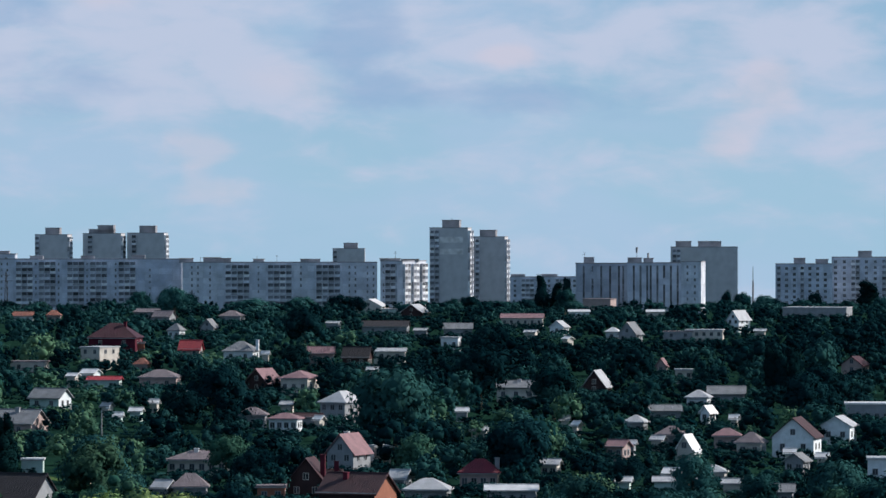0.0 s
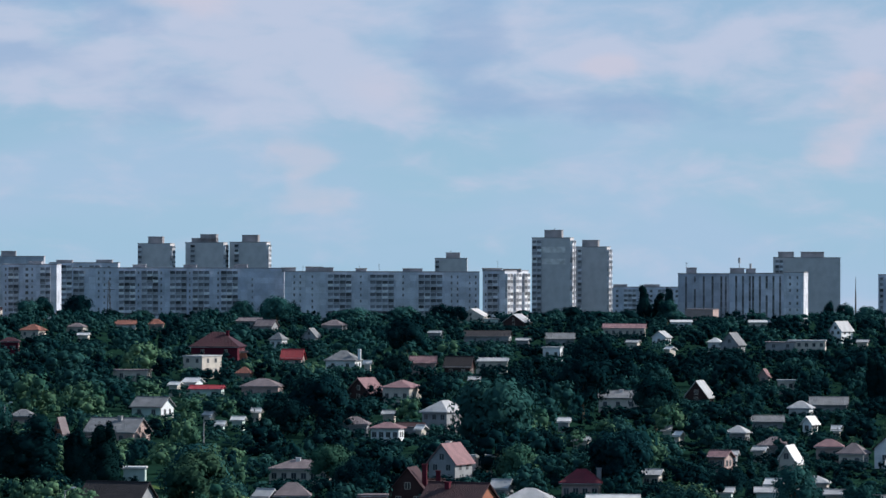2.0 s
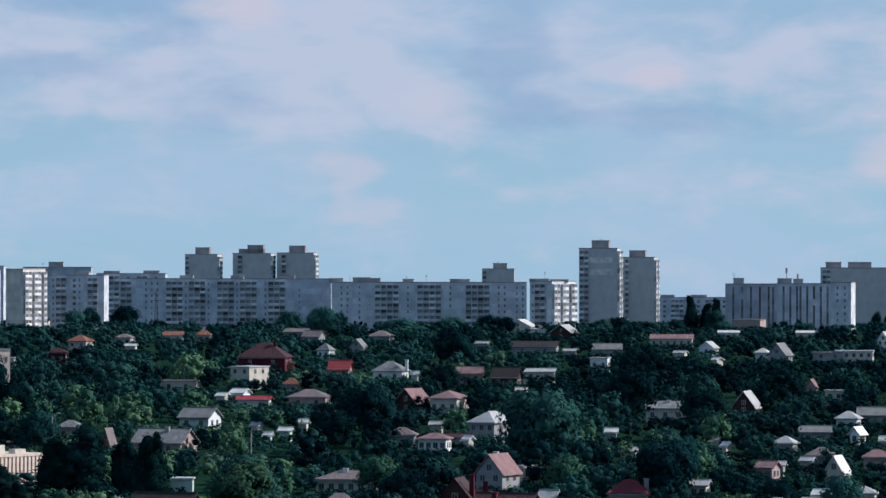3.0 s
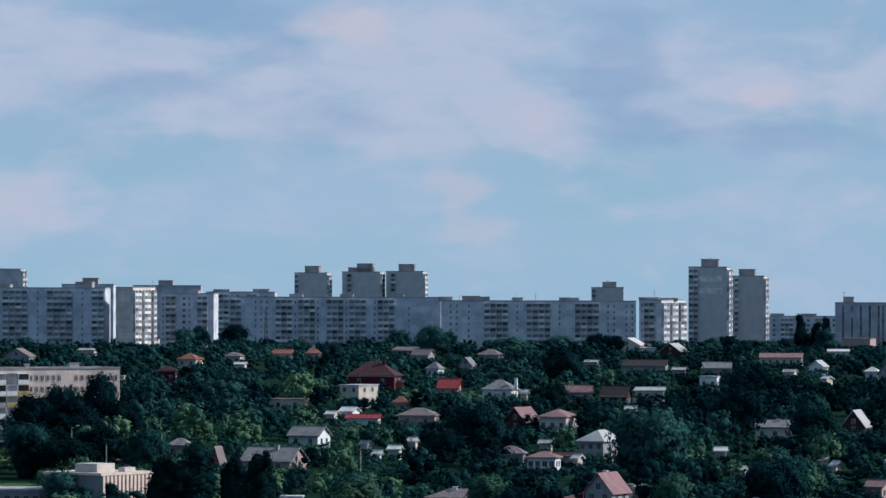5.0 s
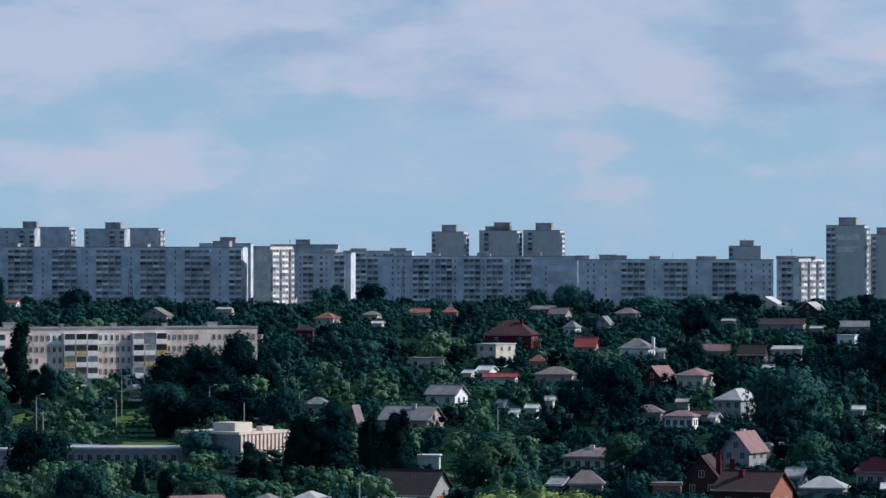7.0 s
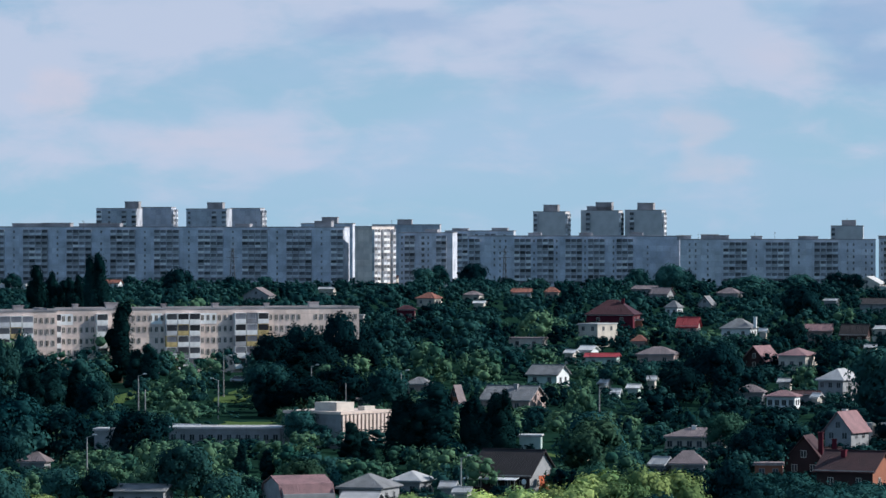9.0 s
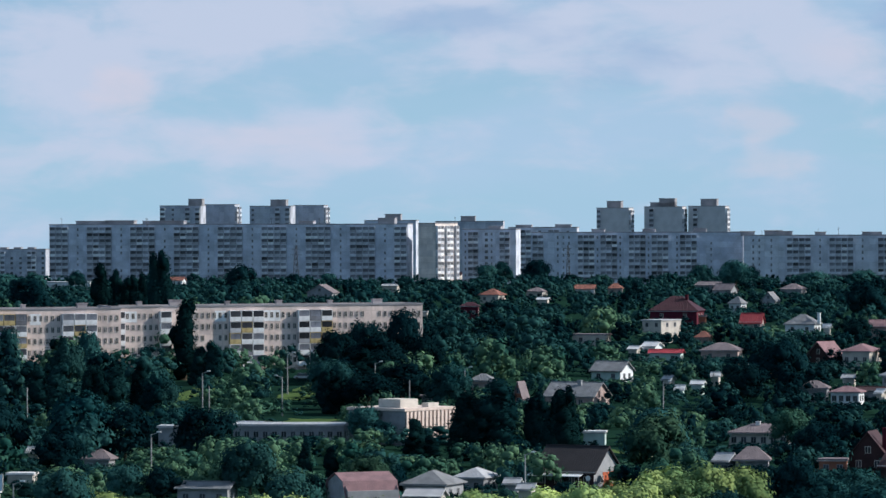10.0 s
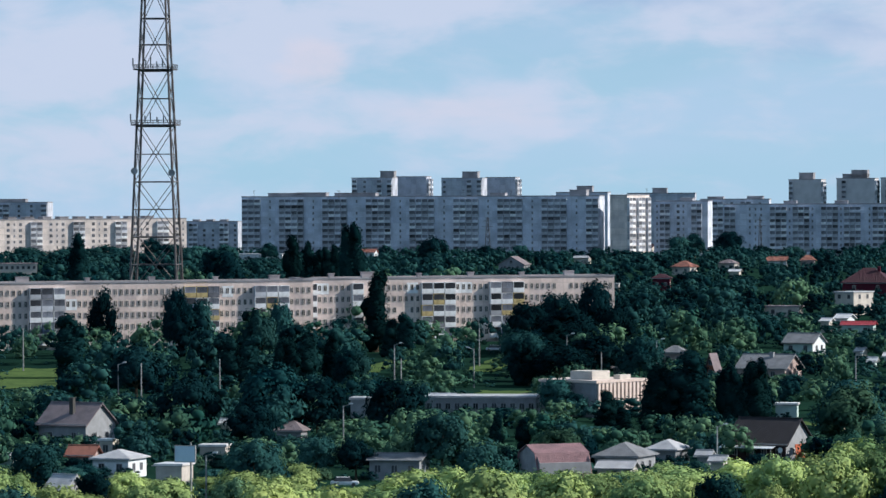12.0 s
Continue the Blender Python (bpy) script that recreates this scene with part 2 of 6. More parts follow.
M_METAL = surface("galvanised_steel", (0.15, 0.14, 0.145), (0.09, 0.08, 0.08), 0.55, 0.6, scale=0.5)
M_LAMP = surface("pale_steel_pole", (0.36, 0.37, 0.39), rough=0.5, metal=0.2)
M_BARK = surface("bark", (0.09, 0.07, 0.05), scale=2.0)
M_CREAM = surface("cream_plaster", (0.533, 0.501, 0.468), (0.416, 0.390, 0.370), 0.9)
M_GREYPL = surface("grey_plaster", (0.281, 0.300, 0.331), (0.206, 0.219, 0.244), 0.9)
M_TEAL = surface("pale_teal_boards", (0.450, 0.575, 0.562), (0.350, 0.463, 0.463), 0.8)
M_ORANGE = surface("orange_brick", (0.30, 0.125, 0.085), (0.24, 0.095, 0.065), 0.9)
M_BRIGHTORANGE = surface("bright_orange_brick", (0.40, 0.105, 0.055), (0.31, 0.085, 0.045), 0.9)
M_PALEPINK = surface("pale_pink_render", (0.66, 0.55, 0.51), (0.54, 0.45, 0.42), 0.9)
M_DARKRED = surface("dark_red_brick", (0.095, 0.009, 0.024), (0.060, 0.007, 0.018), 0.9)
M_BROWNW = surface("brown_boards", (0.050, 0.024, 0.026), (0.034, 0.018, 0.020), 0.8)
M_PINK = surface("pink_plaster", (0.396, 0.306, 0.300), (0.312, 0.240, 0.240), 0.9)
R_SLATE = surface("grey_fibre_cement_roof", (0.219, 0.231, 0.256), (0.150, 0.160, 0.181), 0.9, scale=0.5, wave=3.2, bump=0.06)
R_PALE = surface("pale_sheet_roof", (0.448, 0.461, 0.501), (0.338, 0.351, 0.384), 0.6, scale=0.5, wave=3.2, bump=0.05)
R_WHITE = surface("bright_metal_roof", (0.728, 0.728, 0.754), (0.572, 0.572, 0.598), 0.45, 0.2, scale=0.5, wave=2.0, bump=0.03)
R_PINK = surface("faded_pink_tile_roof", (0.275, 0.165, 0.185), (0.200, 0.126, 0.142), 0.85, scale=0.6, wave=4.0, bump=0.05)
R_RED = surface("red_metal_tile_roof", (0.34, 0.03, 0.045), (0.24, 0.025, 0.04), 0.6, scale=0.6, wave=4.0, bump=0.05)
R_ORANGE = surface("orange_tile_roof", (0.28, 0.115, 0.09), (0.21, 0.09, 0.07), 0.8, scale=0.6, wave=4.0, bump=0.05)
R_MAROON = surface("maroon_metal_tile_roof", (0.045, 0.006, 0.017), (0.032, 0.005, 0.013), 0.6, scale=0.6, wave=4.0, bump=0.05)
R_CRIMSON = surface("crimson_metal_tile_roof", (0.17, 0.020, 0.040), (0.12, 0.016, 0.032), 0.6, scale=0.6, wave=4.0, bump=0.05)
R_BROWN = surface("brown_tile_roof", (0.060, 0.027, 0.034), (0.038, 0.019, 0.025), 0.7, scale=0.6, wave=4.0, bump=0.05)
R_DARK = surface("dark_metal_tile_roof", (0.030, 0.027, 0.034), (0.020, 0.019, 0.024), 0.8, scale=0.6, wave=4.0, bump=0.05)
R_TAN = surface("weathered_tan_roof", (0.205, 0.172, 0.192), (0.148, 0.128, 0.142), 0.85, scale=0.6, wave=3.2, bump=0.06)
M_SIGN = surface("pale_blue_sign_sheet", (0.52, 0.68, 0.82), (0.46, 0.62, 0.77), 0.5)
# blue haze put into the first three leaf colours
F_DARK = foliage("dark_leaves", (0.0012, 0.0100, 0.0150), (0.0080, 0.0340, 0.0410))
F_MID = foliage("green_leaves", (0.0030, 0.0250, 0.0330), (0.0345, 0.1060, 0.1020))
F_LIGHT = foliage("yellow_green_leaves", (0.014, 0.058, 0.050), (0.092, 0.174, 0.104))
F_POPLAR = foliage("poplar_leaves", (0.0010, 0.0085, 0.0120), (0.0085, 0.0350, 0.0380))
# sunlight on the nearest trees put into a brighter leaf colour
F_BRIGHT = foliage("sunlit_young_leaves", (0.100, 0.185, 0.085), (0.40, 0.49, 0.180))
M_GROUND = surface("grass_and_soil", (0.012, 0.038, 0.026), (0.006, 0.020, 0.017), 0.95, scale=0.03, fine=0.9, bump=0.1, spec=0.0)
M_LAWN = surface("mown_grass", (0.078, 0.125, 0.046), (0.055, 0.094, 0.038), 0.95, scale=0.2, fine=3.0, bump=0.05, spec=0.0)


# ---- building helpers ----
def bm_box(bm, x0, x1, y0, y1, z0, z1, mi=0):
    v = [bm.verts.new(p) for p in ((x0, y0, z0), (x1, y0, z0), (x1, y1, z0), (x0, y1, z0), (x0, y0, z1), (x1, y0, z1), (x1, y1, z1), (x0, y1, z1))]
    for ids in ((0, 3, 2, 1), (4, 5, 6, 7), (0, 1, 5, 4), (1, 2, 6, 5), (2, 3, 7, 6), (3, 0, 4, 7)):
        bm.faces.new([v[i] for i in ids]).material_index = mi


def bm_poly(bm, pts, mi=0):
    f = bm.faces.new([bm.verts.new(p) for p in pts])
    f.material_index = mi
    return f


def bm_slab(bm, pts, thick, mi=0):
    """A sheet of the given outline with thickness downwards."""
    top = [bm.verts.new(p) for p in pts]
    low = [bm.verts.new((p[0], p[1], p[2] - thick)) for p in pts]
    bm.faces.new(top).material_index = mi
    bm.faces.new(low[::-1]).material_index = mi
    for i in range(len(pts)):
        j = (i + 1) % len(pts)
        bm.faces.new((top[j], top[i], low[i], low[j])).material_index = mi


def bm_rod(bm, a, b, r0, r1=None, n=6, mi=0):
    a, b = Vector(a), Vector(b)
    r1 = r0 if r1 is None else r1
    q = (b - a).to_track_quat("Z", "Y")
    rings = []
    for p, r in ((a, r0), (b, r1)):
        rings.append([bm.verts.new(p + q @ Vector((r * math.cos(2 * math.pi * i / n), r * math.sin(2 * math.pi * i / n), 0))) for i in range(n)])
    for i in range(n):
        j = (i + 1) % n
        bm.faces.new((rings[0][i], rings[0][j], rings[1][j], rings[1][i])).material_index = mi
    bm.faces.new(rings[0][::-1]).material_index = mi
    bm.faces.new(rings[1]).material_index = mi


def mesh_of(name, bm, mats):
    me = bpy.data.meshes.new(name)
    bm.normal_update()
    bm.to_mesh(me)
    bm.free()
    for mt in mats if isinstance(mats, (list, tuple)) else [mats]:
        me.materials.append(mt)
    return me


def part(name, bm, material, parent, label=""):
    ob = new(name, mesh_of(name, bm, material))
    ob.parent = parent
    return tagged(ob, label)


def thing(name, x, y, z, rot, label, category, group="", kind=""):
    ob = new(name)
    ob.matrix_world = pose(x, y, z, 0, 0, rot)
    return tagged(ob, label, category, group, kind)


def pieces(name, me, places, parent, keep=150):
    """Alike pieces on one mesh, objects of their own; past keep, the rest in one joined mesh."""
    for m in places[:keep]:
        ob = new(name, me)
        ob.parent = parent
        ob.matrix_local = m
    rest = places[keep:]
    if rest:
        base = np.array([v.co for v in me.vertices])
        faces = [tuple(p.vertices) for p in me.polygons]
        slots = [p.material_index for p in me.polygons]
        vs, fs, ms = [], [], []
        for m in rest:
            a = np.array(m)
            k = len(vs) * len(base)
            vs.append(base @ a[:3, :3].T + a[:3, 3])
            fs += [tuple(i + k for i in f) for f in faces]
            ms += slots
        joined = bpy.data.meshes.new(name + "_rest")
        joined.from_pydata(np.concatenate(vs).tolist(), [], fs)
        joined.polygons.foreach_set("material_index", ms)
        for mt in me.materials:
            joined.materials.append(mt)
        ob = new(name + "_rest", joined)
        ob.parent = parent
        tagged(ob, kind="stuff")


MESHES = {}


def bm_panel(bm, xs, zs, y0, y1, front, rest=0):
    """One closed block from y0 to y1 whose front is split at xs and zs; front(i, j) gives a face's material."""
    grid = [[bm.verts.new((x, y0, z)) for x in xs] for z in zs]
    faces = {}
    for j in range(len(zs) - 1):
        for i in range(len(xs) - 1):
            f = bm.faces.new((grid[j][i], grid[j][i + 1], grid[j + 1][i + 1], grid[j + 1][i]))
            f.material_index = front(i, j)
            faces[i, j] = f
    edge = grid[0] + [r[-1] for r in grid[1:]] + grid[-1][-2::-1] + [r[0] for r in grid[-2:0:-1]]
    back = [bm.verts.new((v.co.x, y1, v.co.z)) for v in edge]
    for i in range(len(edge)):
        j = (i + 1) % len(edge)
        bm.faces.new((edge[j], edge[i], back[i], back[j])).material_index = rest
    bm.faces.new(back[::-1]).material_index = rest
    return faces


def window_mesh(w, h, frame_mat=None):
    key = ("window", w, h, frame_mat.name if frame_mat else "")
    if key not in MESHES:
        bm = bmesh.new()
        t = 0.08
        faces = bm_panel(bm, (-w / 2, -w / 2 + t, -0.05, 0.05, w / 2 - t, w / 2), (0, t, h - t, h), -0.09, 0.1, lambda i, j: 1 if j == 1 and i in (1, 3) else 0)
        bmesh.ops.inset_individual(bm, faces=[faces[1, 1], faces[3, 1]], thickness=0.01, depth=-0.05)
        MESHES[key] = mesh_of("window", bm, [frame_mat or M_FRAME, M_FARGLASS if not frame_mat else M_GLASS])
    return MESHES[key]


def balcony_mesh(w, mode, mat=None, dark=False):
    """mode 0: an open loggia, recess shade put into its colour, over a parapet, 1: glazed, 2: glazed in white."""
    key = ("balcony", w, mode, mat.name if mat else "", dark)
    if key not in MESHES:
        bm = bmesh.new()
        d = 1.15
        n = 4 if mode else 1
        xs = [-w / 2, -w / 2 + 0.1] + [-w / 2 + 0.1 + (w - 0.2) * i / n for i in range(1, n)] + [w / 2 - 0.1, w / 2]
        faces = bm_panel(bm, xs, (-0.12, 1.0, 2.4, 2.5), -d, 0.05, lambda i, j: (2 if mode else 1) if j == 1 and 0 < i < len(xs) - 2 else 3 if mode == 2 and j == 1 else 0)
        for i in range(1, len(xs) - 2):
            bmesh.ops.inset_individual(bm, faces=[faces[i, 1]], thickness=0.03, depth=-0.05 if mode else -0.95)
        # open recesses are coloured dark for shade, with window glass where dark is set
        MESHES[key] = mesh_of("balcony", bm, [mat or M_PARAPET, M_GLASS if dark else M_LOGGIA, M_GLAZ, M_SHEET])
    return MESHES[key]


FACE = {"front": 0.0, "right": 90.0, "left": -90.0}


def facade(ob, bays, length, storeys, storey, face, off, seed, z0=0.0, keep=150, win=(1.5, 1.5), mats=(None, None, None, None, M_SHEET, M_FRAME, M_FRAME), frame_mat=None):
    """Windows (w wide, s narrow, t tall strip) and balconies (b) bay by bay on one face of a block."""
    rnd = random.Random(seed)
    step = length / len(bays)
    turn = pose(0, 0, 0, 0, 0, FACE[face])
    shift = {"front": Matrix.Translation((0, 0, 0)), "right": Matrix.Translation((off[0], off[1], 0)), "left": Matrix.Translation((-off[0], off[1], 0))}[face]
    spots = {}
    for i, kind in enumerate(bays):
        if kind == ".":
            continue
        x = -length / 2 + (i + 0.5) * step
        for k in range(storeys):
            z = z0 + k * storey
            if kind != "b" and rnd.random() < 0.05:
                continue
            if kind == "d":
                me = window_mesh(0.78, 1.35, frame_mat)
                for dx in (-0.24, 0.26):
                    spots.setdefault(me.name, (me, []))[1].append(shift @ turn @ Matrix.Translation((x + dx * step, 0, z + 0.85)))
                continue
            if kind == "b":
                mode = rnd.choice((0, 0, 0, 1, 1, 2))
                me, z = balcony_mesh(round(step - 0.15, 2), mode, rnd.choice(mats), frame_mat is not None), z + 0.15
            elif kind == "s":
                me, z = window_mesh(0.8, 1.3), z + 0.95
            elif kind == "t":
                me, z = window_mesh(0.95, 2.78, M_FRAME), z + 0.01
            else:
                me, z = window_mesh(*win, frame_mat), z + 0.85
            spots.setdefault(me.name, (me, []))[1].append(shift @ turn @ Matrix.Translation((x, 0, z)))
    for me, places in spots.values():
        pieces(me.name.split(".")[0], me, places, ob, keep)


def apartment_block(name, label, x, y, top, length, depth, storeys, rot, wall, bays, right="", left="", storey=2.8, lifts=(), bands=(), seed=1, keep=60, group="apartment blocks", win=(1.5, 1.5), mats=(None, None, None, None, M_SHEET, M_FRAME, M_FRAME), frame_mat=None):
    """A flat-roofed block; x, y is the foot of the middle of its front, top the height of its roof edge above the ground datum."""
    high = storeys * storey + 1.6
    ob = thing(name, x, y, top - high, rot, label, "apartment building", group)
    bm = bmesh.new()
    bm_box(bm, -length / 2, length / 2, 0, depth, -6, high - 0.3)
    part("wall", bm, wall, ob)
    bm = bmesh.new()
    e = 0.12
    for x0, x1, y0, y1 in ((-length / 2 - e, length / 2 + e, -e, 0.35), (-length / 2 - e, length / 2 + e, depth - 0.35, depth + e), (-length / 2 - e, -length / 2 + 0.35, 0.352, depth - 0.352), (length / 2 - 0.35, length / 2 + e, 0.352, depth - 0.352)):
        bm_box(bm, x0, x1, y0, y1, high - 0.295, high + 0.1)
    part("roof_edge", bm, M_EDGE, ob, "weathered concrete roof edge")
    for lx, lw, lh in lifts:
        bm = bmesh.new()
        bm_box(bm, lx - lw / 2, lx + lw / 2, depth * 0.25, depth * 0.75, high - 0.29, high + lh)
        bm_box(bm, lx - lw / 2 - 0.2, lx + lw / 2 + 0.2, depth * 0.25 - 0.2, depth * 0.75 + 0.2, high + lh + 0.004, high + lh + 0.25)
        part("lift_house", bm, M_EDGE, ob, "lift motor room on the roof")
    for bz0, bz1, bx0, bx1 in bands:
        bm = bmesh.new()
        bm_box(bm, bx0, bx1, -0.06, -0.004, high - bz1, high - bz0)
        part("white_band", bm, M_BAND, ob, "white brick band")
    z0 = 0.4
    if bays:
        facade(ob, bays, length - 0.6, storeys, storey, "front", (0, 0), seed, z0, keep, win, mats, frame_mat)
    if right:
        facade(ob, right, depth - 0.6, storeys, storey, "right", (length / 2, depth / 2), seed + 1, z0, keep, win, mats, frame_mat)
    if left:
        facade(ob, left, depth - 0.6, storeys, storey, "left", (length / 2, depth / 2), seed + 2, z0, keep, win, mats, frame_mat)
    return ob


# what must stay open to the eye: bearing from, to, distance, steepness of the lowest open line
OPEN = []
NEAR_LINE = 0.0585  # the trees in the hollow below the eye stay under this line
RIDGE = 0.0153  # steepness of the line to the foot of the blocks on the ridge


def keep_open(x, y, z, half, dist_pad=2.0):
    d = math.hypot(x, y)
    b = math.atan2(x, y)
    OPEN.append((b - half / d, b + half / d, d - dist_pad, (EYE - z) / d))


def height_allowed(x, y, r):
    d, b = math.hypot(x, y), math.atan2(x, y)
    lim = 99.0 if d < 1500 else EYE - RIDGE * d + 4.2 * noise.noise(Vector((x / 28, y / 90, 1.7))) + 2.2 * noise.noise(Vector((x / 9, y / 40, 5.1)))
    lim = lim - ground_height(x, y) if d >= 1500 else lim
    foot = ground_height(x, y)
    if d < 765 and b < -0.055:
        lim = EYE - NEAR_LINE * d - foot + 1.5 * noise.noise(Vector((x / 14, y / 14, 0.4)))
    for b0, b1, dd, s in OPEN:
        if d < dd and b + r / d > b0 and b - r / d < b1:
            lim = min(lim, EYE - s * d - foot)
    return lim


def ground_height(x, y):
    d = math.hypot(x, y)
    if d < 1450:
        t = min(1.0, max(0.0, (d - 800) / 650))
        return -9.0 * (1 - t * t * (3 - 2 * t))
    if d < 2050:
        return 0.0
    if d < 3000:
        return -9.0 * ((d - 2050) / 950) ** 1.3
    return -9.0 - (d - 3000) * 0.03

# ---- ground ----
bm = bmesh.new()
ring = []
dists = [0, 200, 400, 520, 600, 700, 850, 1000, 1200, 1500, 1800, 2050, 2150, 2250, 2350, 2450, 2600, 2800, 3000, 3400, 4000, 4800]
for d in dists[1:]:
    row = []
    for i in range(72):
        a = 2 * math.pi * i / 72
        px, py = d * math.sin(a), d * math.cos(a)
        row.append(bm.verts.new((px, py, ground_height(px, py))))
    ring.append(row)
mid = bm.verts.new((0, 0, ground_height(0, 0)))
for i in range(72):
    j = (i + 1) % 72
    bm.faces.new((mid, ring[0][j], ring[0][i]))
    for a, b in zip(ring, ring[1:]):
        bm.faces.new((a[i], a[j], b[j], b[i]))
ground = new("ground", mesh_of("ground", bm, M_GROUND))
tagged(ground, "grassy ground of a leafy suburb rising no higher than the ridge", "ground", kind="structure")

# ---- apartment blocks on the ridge ----
PB = "apartment_building"
GREY9 = "long grey concrete-panel nine-storey block with stacked balconies"
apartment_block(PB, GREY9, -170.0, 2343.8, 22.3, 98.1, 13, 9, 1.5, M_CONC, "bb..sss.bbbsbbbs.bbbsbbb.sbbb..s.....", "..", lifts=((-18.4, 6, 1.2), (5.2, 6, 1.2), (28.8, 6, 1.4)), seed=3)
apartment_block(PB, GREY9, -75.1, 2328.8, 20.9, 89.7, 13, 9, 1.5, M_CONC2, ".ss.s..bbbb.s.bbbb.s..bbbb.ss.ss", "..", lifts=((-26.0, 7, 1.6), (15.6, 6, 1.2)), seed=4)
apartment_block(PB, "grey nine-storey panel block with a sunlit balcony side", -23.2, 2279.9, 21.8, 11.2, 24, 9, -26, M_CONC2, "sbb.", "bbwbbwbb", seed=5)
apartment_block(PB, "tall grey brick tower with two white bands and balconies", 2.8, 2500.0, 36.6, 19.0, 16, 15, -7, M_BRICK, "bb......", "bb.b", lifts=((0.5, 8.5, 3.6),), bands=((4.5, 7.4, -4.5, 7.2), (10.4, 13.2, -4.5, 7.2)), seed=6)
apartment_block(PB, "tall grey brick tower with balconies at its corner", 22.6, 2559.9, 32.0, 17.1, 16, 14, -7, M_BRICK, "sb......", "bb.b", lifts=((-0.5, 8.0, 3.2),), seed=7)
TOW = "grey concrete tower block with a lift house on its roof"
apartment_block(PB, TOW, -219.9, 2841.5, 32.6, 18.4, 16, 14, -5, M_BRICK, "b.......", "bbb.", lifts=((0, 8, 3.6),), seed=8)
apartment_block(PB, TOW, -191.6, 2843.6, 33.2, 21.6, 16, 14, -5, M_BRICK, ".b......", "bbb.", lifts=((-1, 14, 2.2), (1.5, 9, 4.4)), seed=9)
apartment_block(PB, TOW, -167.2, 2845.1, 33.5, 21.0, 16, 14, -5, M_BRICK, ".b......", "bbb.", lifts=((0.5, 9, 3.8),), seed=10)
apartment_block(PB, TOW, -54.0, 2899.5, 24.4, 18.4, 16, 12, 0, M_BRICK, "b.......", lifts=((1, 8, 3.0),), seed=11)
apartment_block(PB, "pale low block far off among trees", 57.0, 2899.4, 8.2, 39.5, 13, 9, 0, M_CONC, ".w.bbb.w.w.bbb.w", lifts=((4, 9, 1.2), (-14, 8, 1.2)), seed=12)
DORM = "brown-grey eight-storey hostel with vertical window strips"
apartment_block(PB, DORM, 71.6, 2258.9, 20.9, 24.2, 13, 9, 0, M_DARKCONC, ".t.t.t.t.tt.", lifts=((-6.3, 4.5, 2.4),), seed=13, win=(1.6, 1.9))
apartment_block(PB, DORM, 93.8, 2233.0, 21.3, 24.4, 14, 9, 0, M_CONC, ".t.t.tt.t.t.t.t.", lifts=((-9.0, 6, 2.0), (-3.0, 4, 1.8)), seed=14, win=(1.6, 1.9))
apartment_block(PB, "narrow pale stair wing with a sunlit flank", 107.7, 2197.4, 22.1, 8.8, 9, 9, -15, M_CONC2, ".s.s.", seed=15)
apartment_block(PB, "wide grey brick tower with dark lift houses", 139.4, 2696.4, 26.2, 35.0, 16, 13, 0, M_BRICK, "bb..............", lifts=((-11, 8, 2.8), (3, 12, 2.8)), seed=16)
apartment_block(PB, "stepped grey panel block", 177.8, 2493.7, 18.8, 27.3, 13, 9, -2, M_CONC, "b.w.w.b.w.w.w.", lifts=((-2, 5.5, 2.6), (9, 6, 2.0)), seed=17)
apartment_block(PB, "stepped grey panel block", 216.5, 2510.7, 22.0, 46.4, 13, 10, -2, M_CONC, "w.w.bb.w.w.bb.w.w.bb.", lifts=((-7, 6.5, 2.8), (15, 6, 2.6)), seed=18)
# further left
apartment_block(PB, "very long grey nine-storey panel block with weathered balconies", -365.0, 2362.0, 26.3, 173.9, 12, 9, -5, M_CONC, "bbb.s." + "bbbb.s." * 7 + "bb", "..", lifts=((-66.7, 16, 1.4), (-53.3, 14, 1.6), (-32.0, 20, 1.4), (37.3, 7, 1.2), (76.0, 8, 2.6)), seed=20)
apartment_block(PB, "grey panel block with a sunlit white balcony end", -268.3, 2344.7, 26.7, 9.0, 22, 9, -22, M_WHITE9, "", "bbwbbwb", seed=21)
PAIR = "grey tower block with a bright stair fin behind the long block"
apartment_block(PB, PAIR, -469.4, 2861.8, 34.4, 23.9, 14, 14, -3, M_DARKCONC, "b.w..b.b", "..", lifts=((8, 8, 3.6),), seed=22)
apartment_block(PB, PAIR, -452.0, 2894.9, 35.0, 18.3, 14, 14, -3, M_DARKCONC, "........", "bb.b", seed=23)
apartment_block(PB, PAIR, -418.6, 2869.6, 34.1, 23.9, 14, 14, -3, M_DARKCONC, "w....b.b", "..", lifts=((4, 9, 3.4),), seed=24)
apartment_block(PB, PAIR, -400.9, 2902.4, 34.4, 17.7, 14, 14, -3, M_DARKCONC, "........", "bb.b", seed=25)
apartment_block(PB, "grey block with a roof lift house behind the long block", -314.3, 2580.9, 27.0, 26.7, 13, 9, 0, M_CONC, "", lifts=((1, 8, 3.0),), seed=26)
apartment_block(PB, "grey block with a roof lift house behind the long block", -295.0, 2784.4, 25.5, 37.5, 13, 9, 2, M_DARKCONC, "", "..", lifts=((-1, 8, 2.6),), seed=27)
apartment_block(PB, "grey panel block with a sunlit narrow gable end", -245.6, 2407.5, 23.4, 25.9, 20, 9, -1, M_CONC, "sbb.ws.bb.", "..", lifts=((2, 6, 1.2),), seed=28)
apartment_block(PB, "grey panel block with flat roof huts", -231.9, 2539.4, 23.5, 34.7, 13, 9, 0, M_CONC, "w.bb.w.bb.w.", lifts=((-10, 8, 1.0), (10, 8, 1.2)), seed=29)
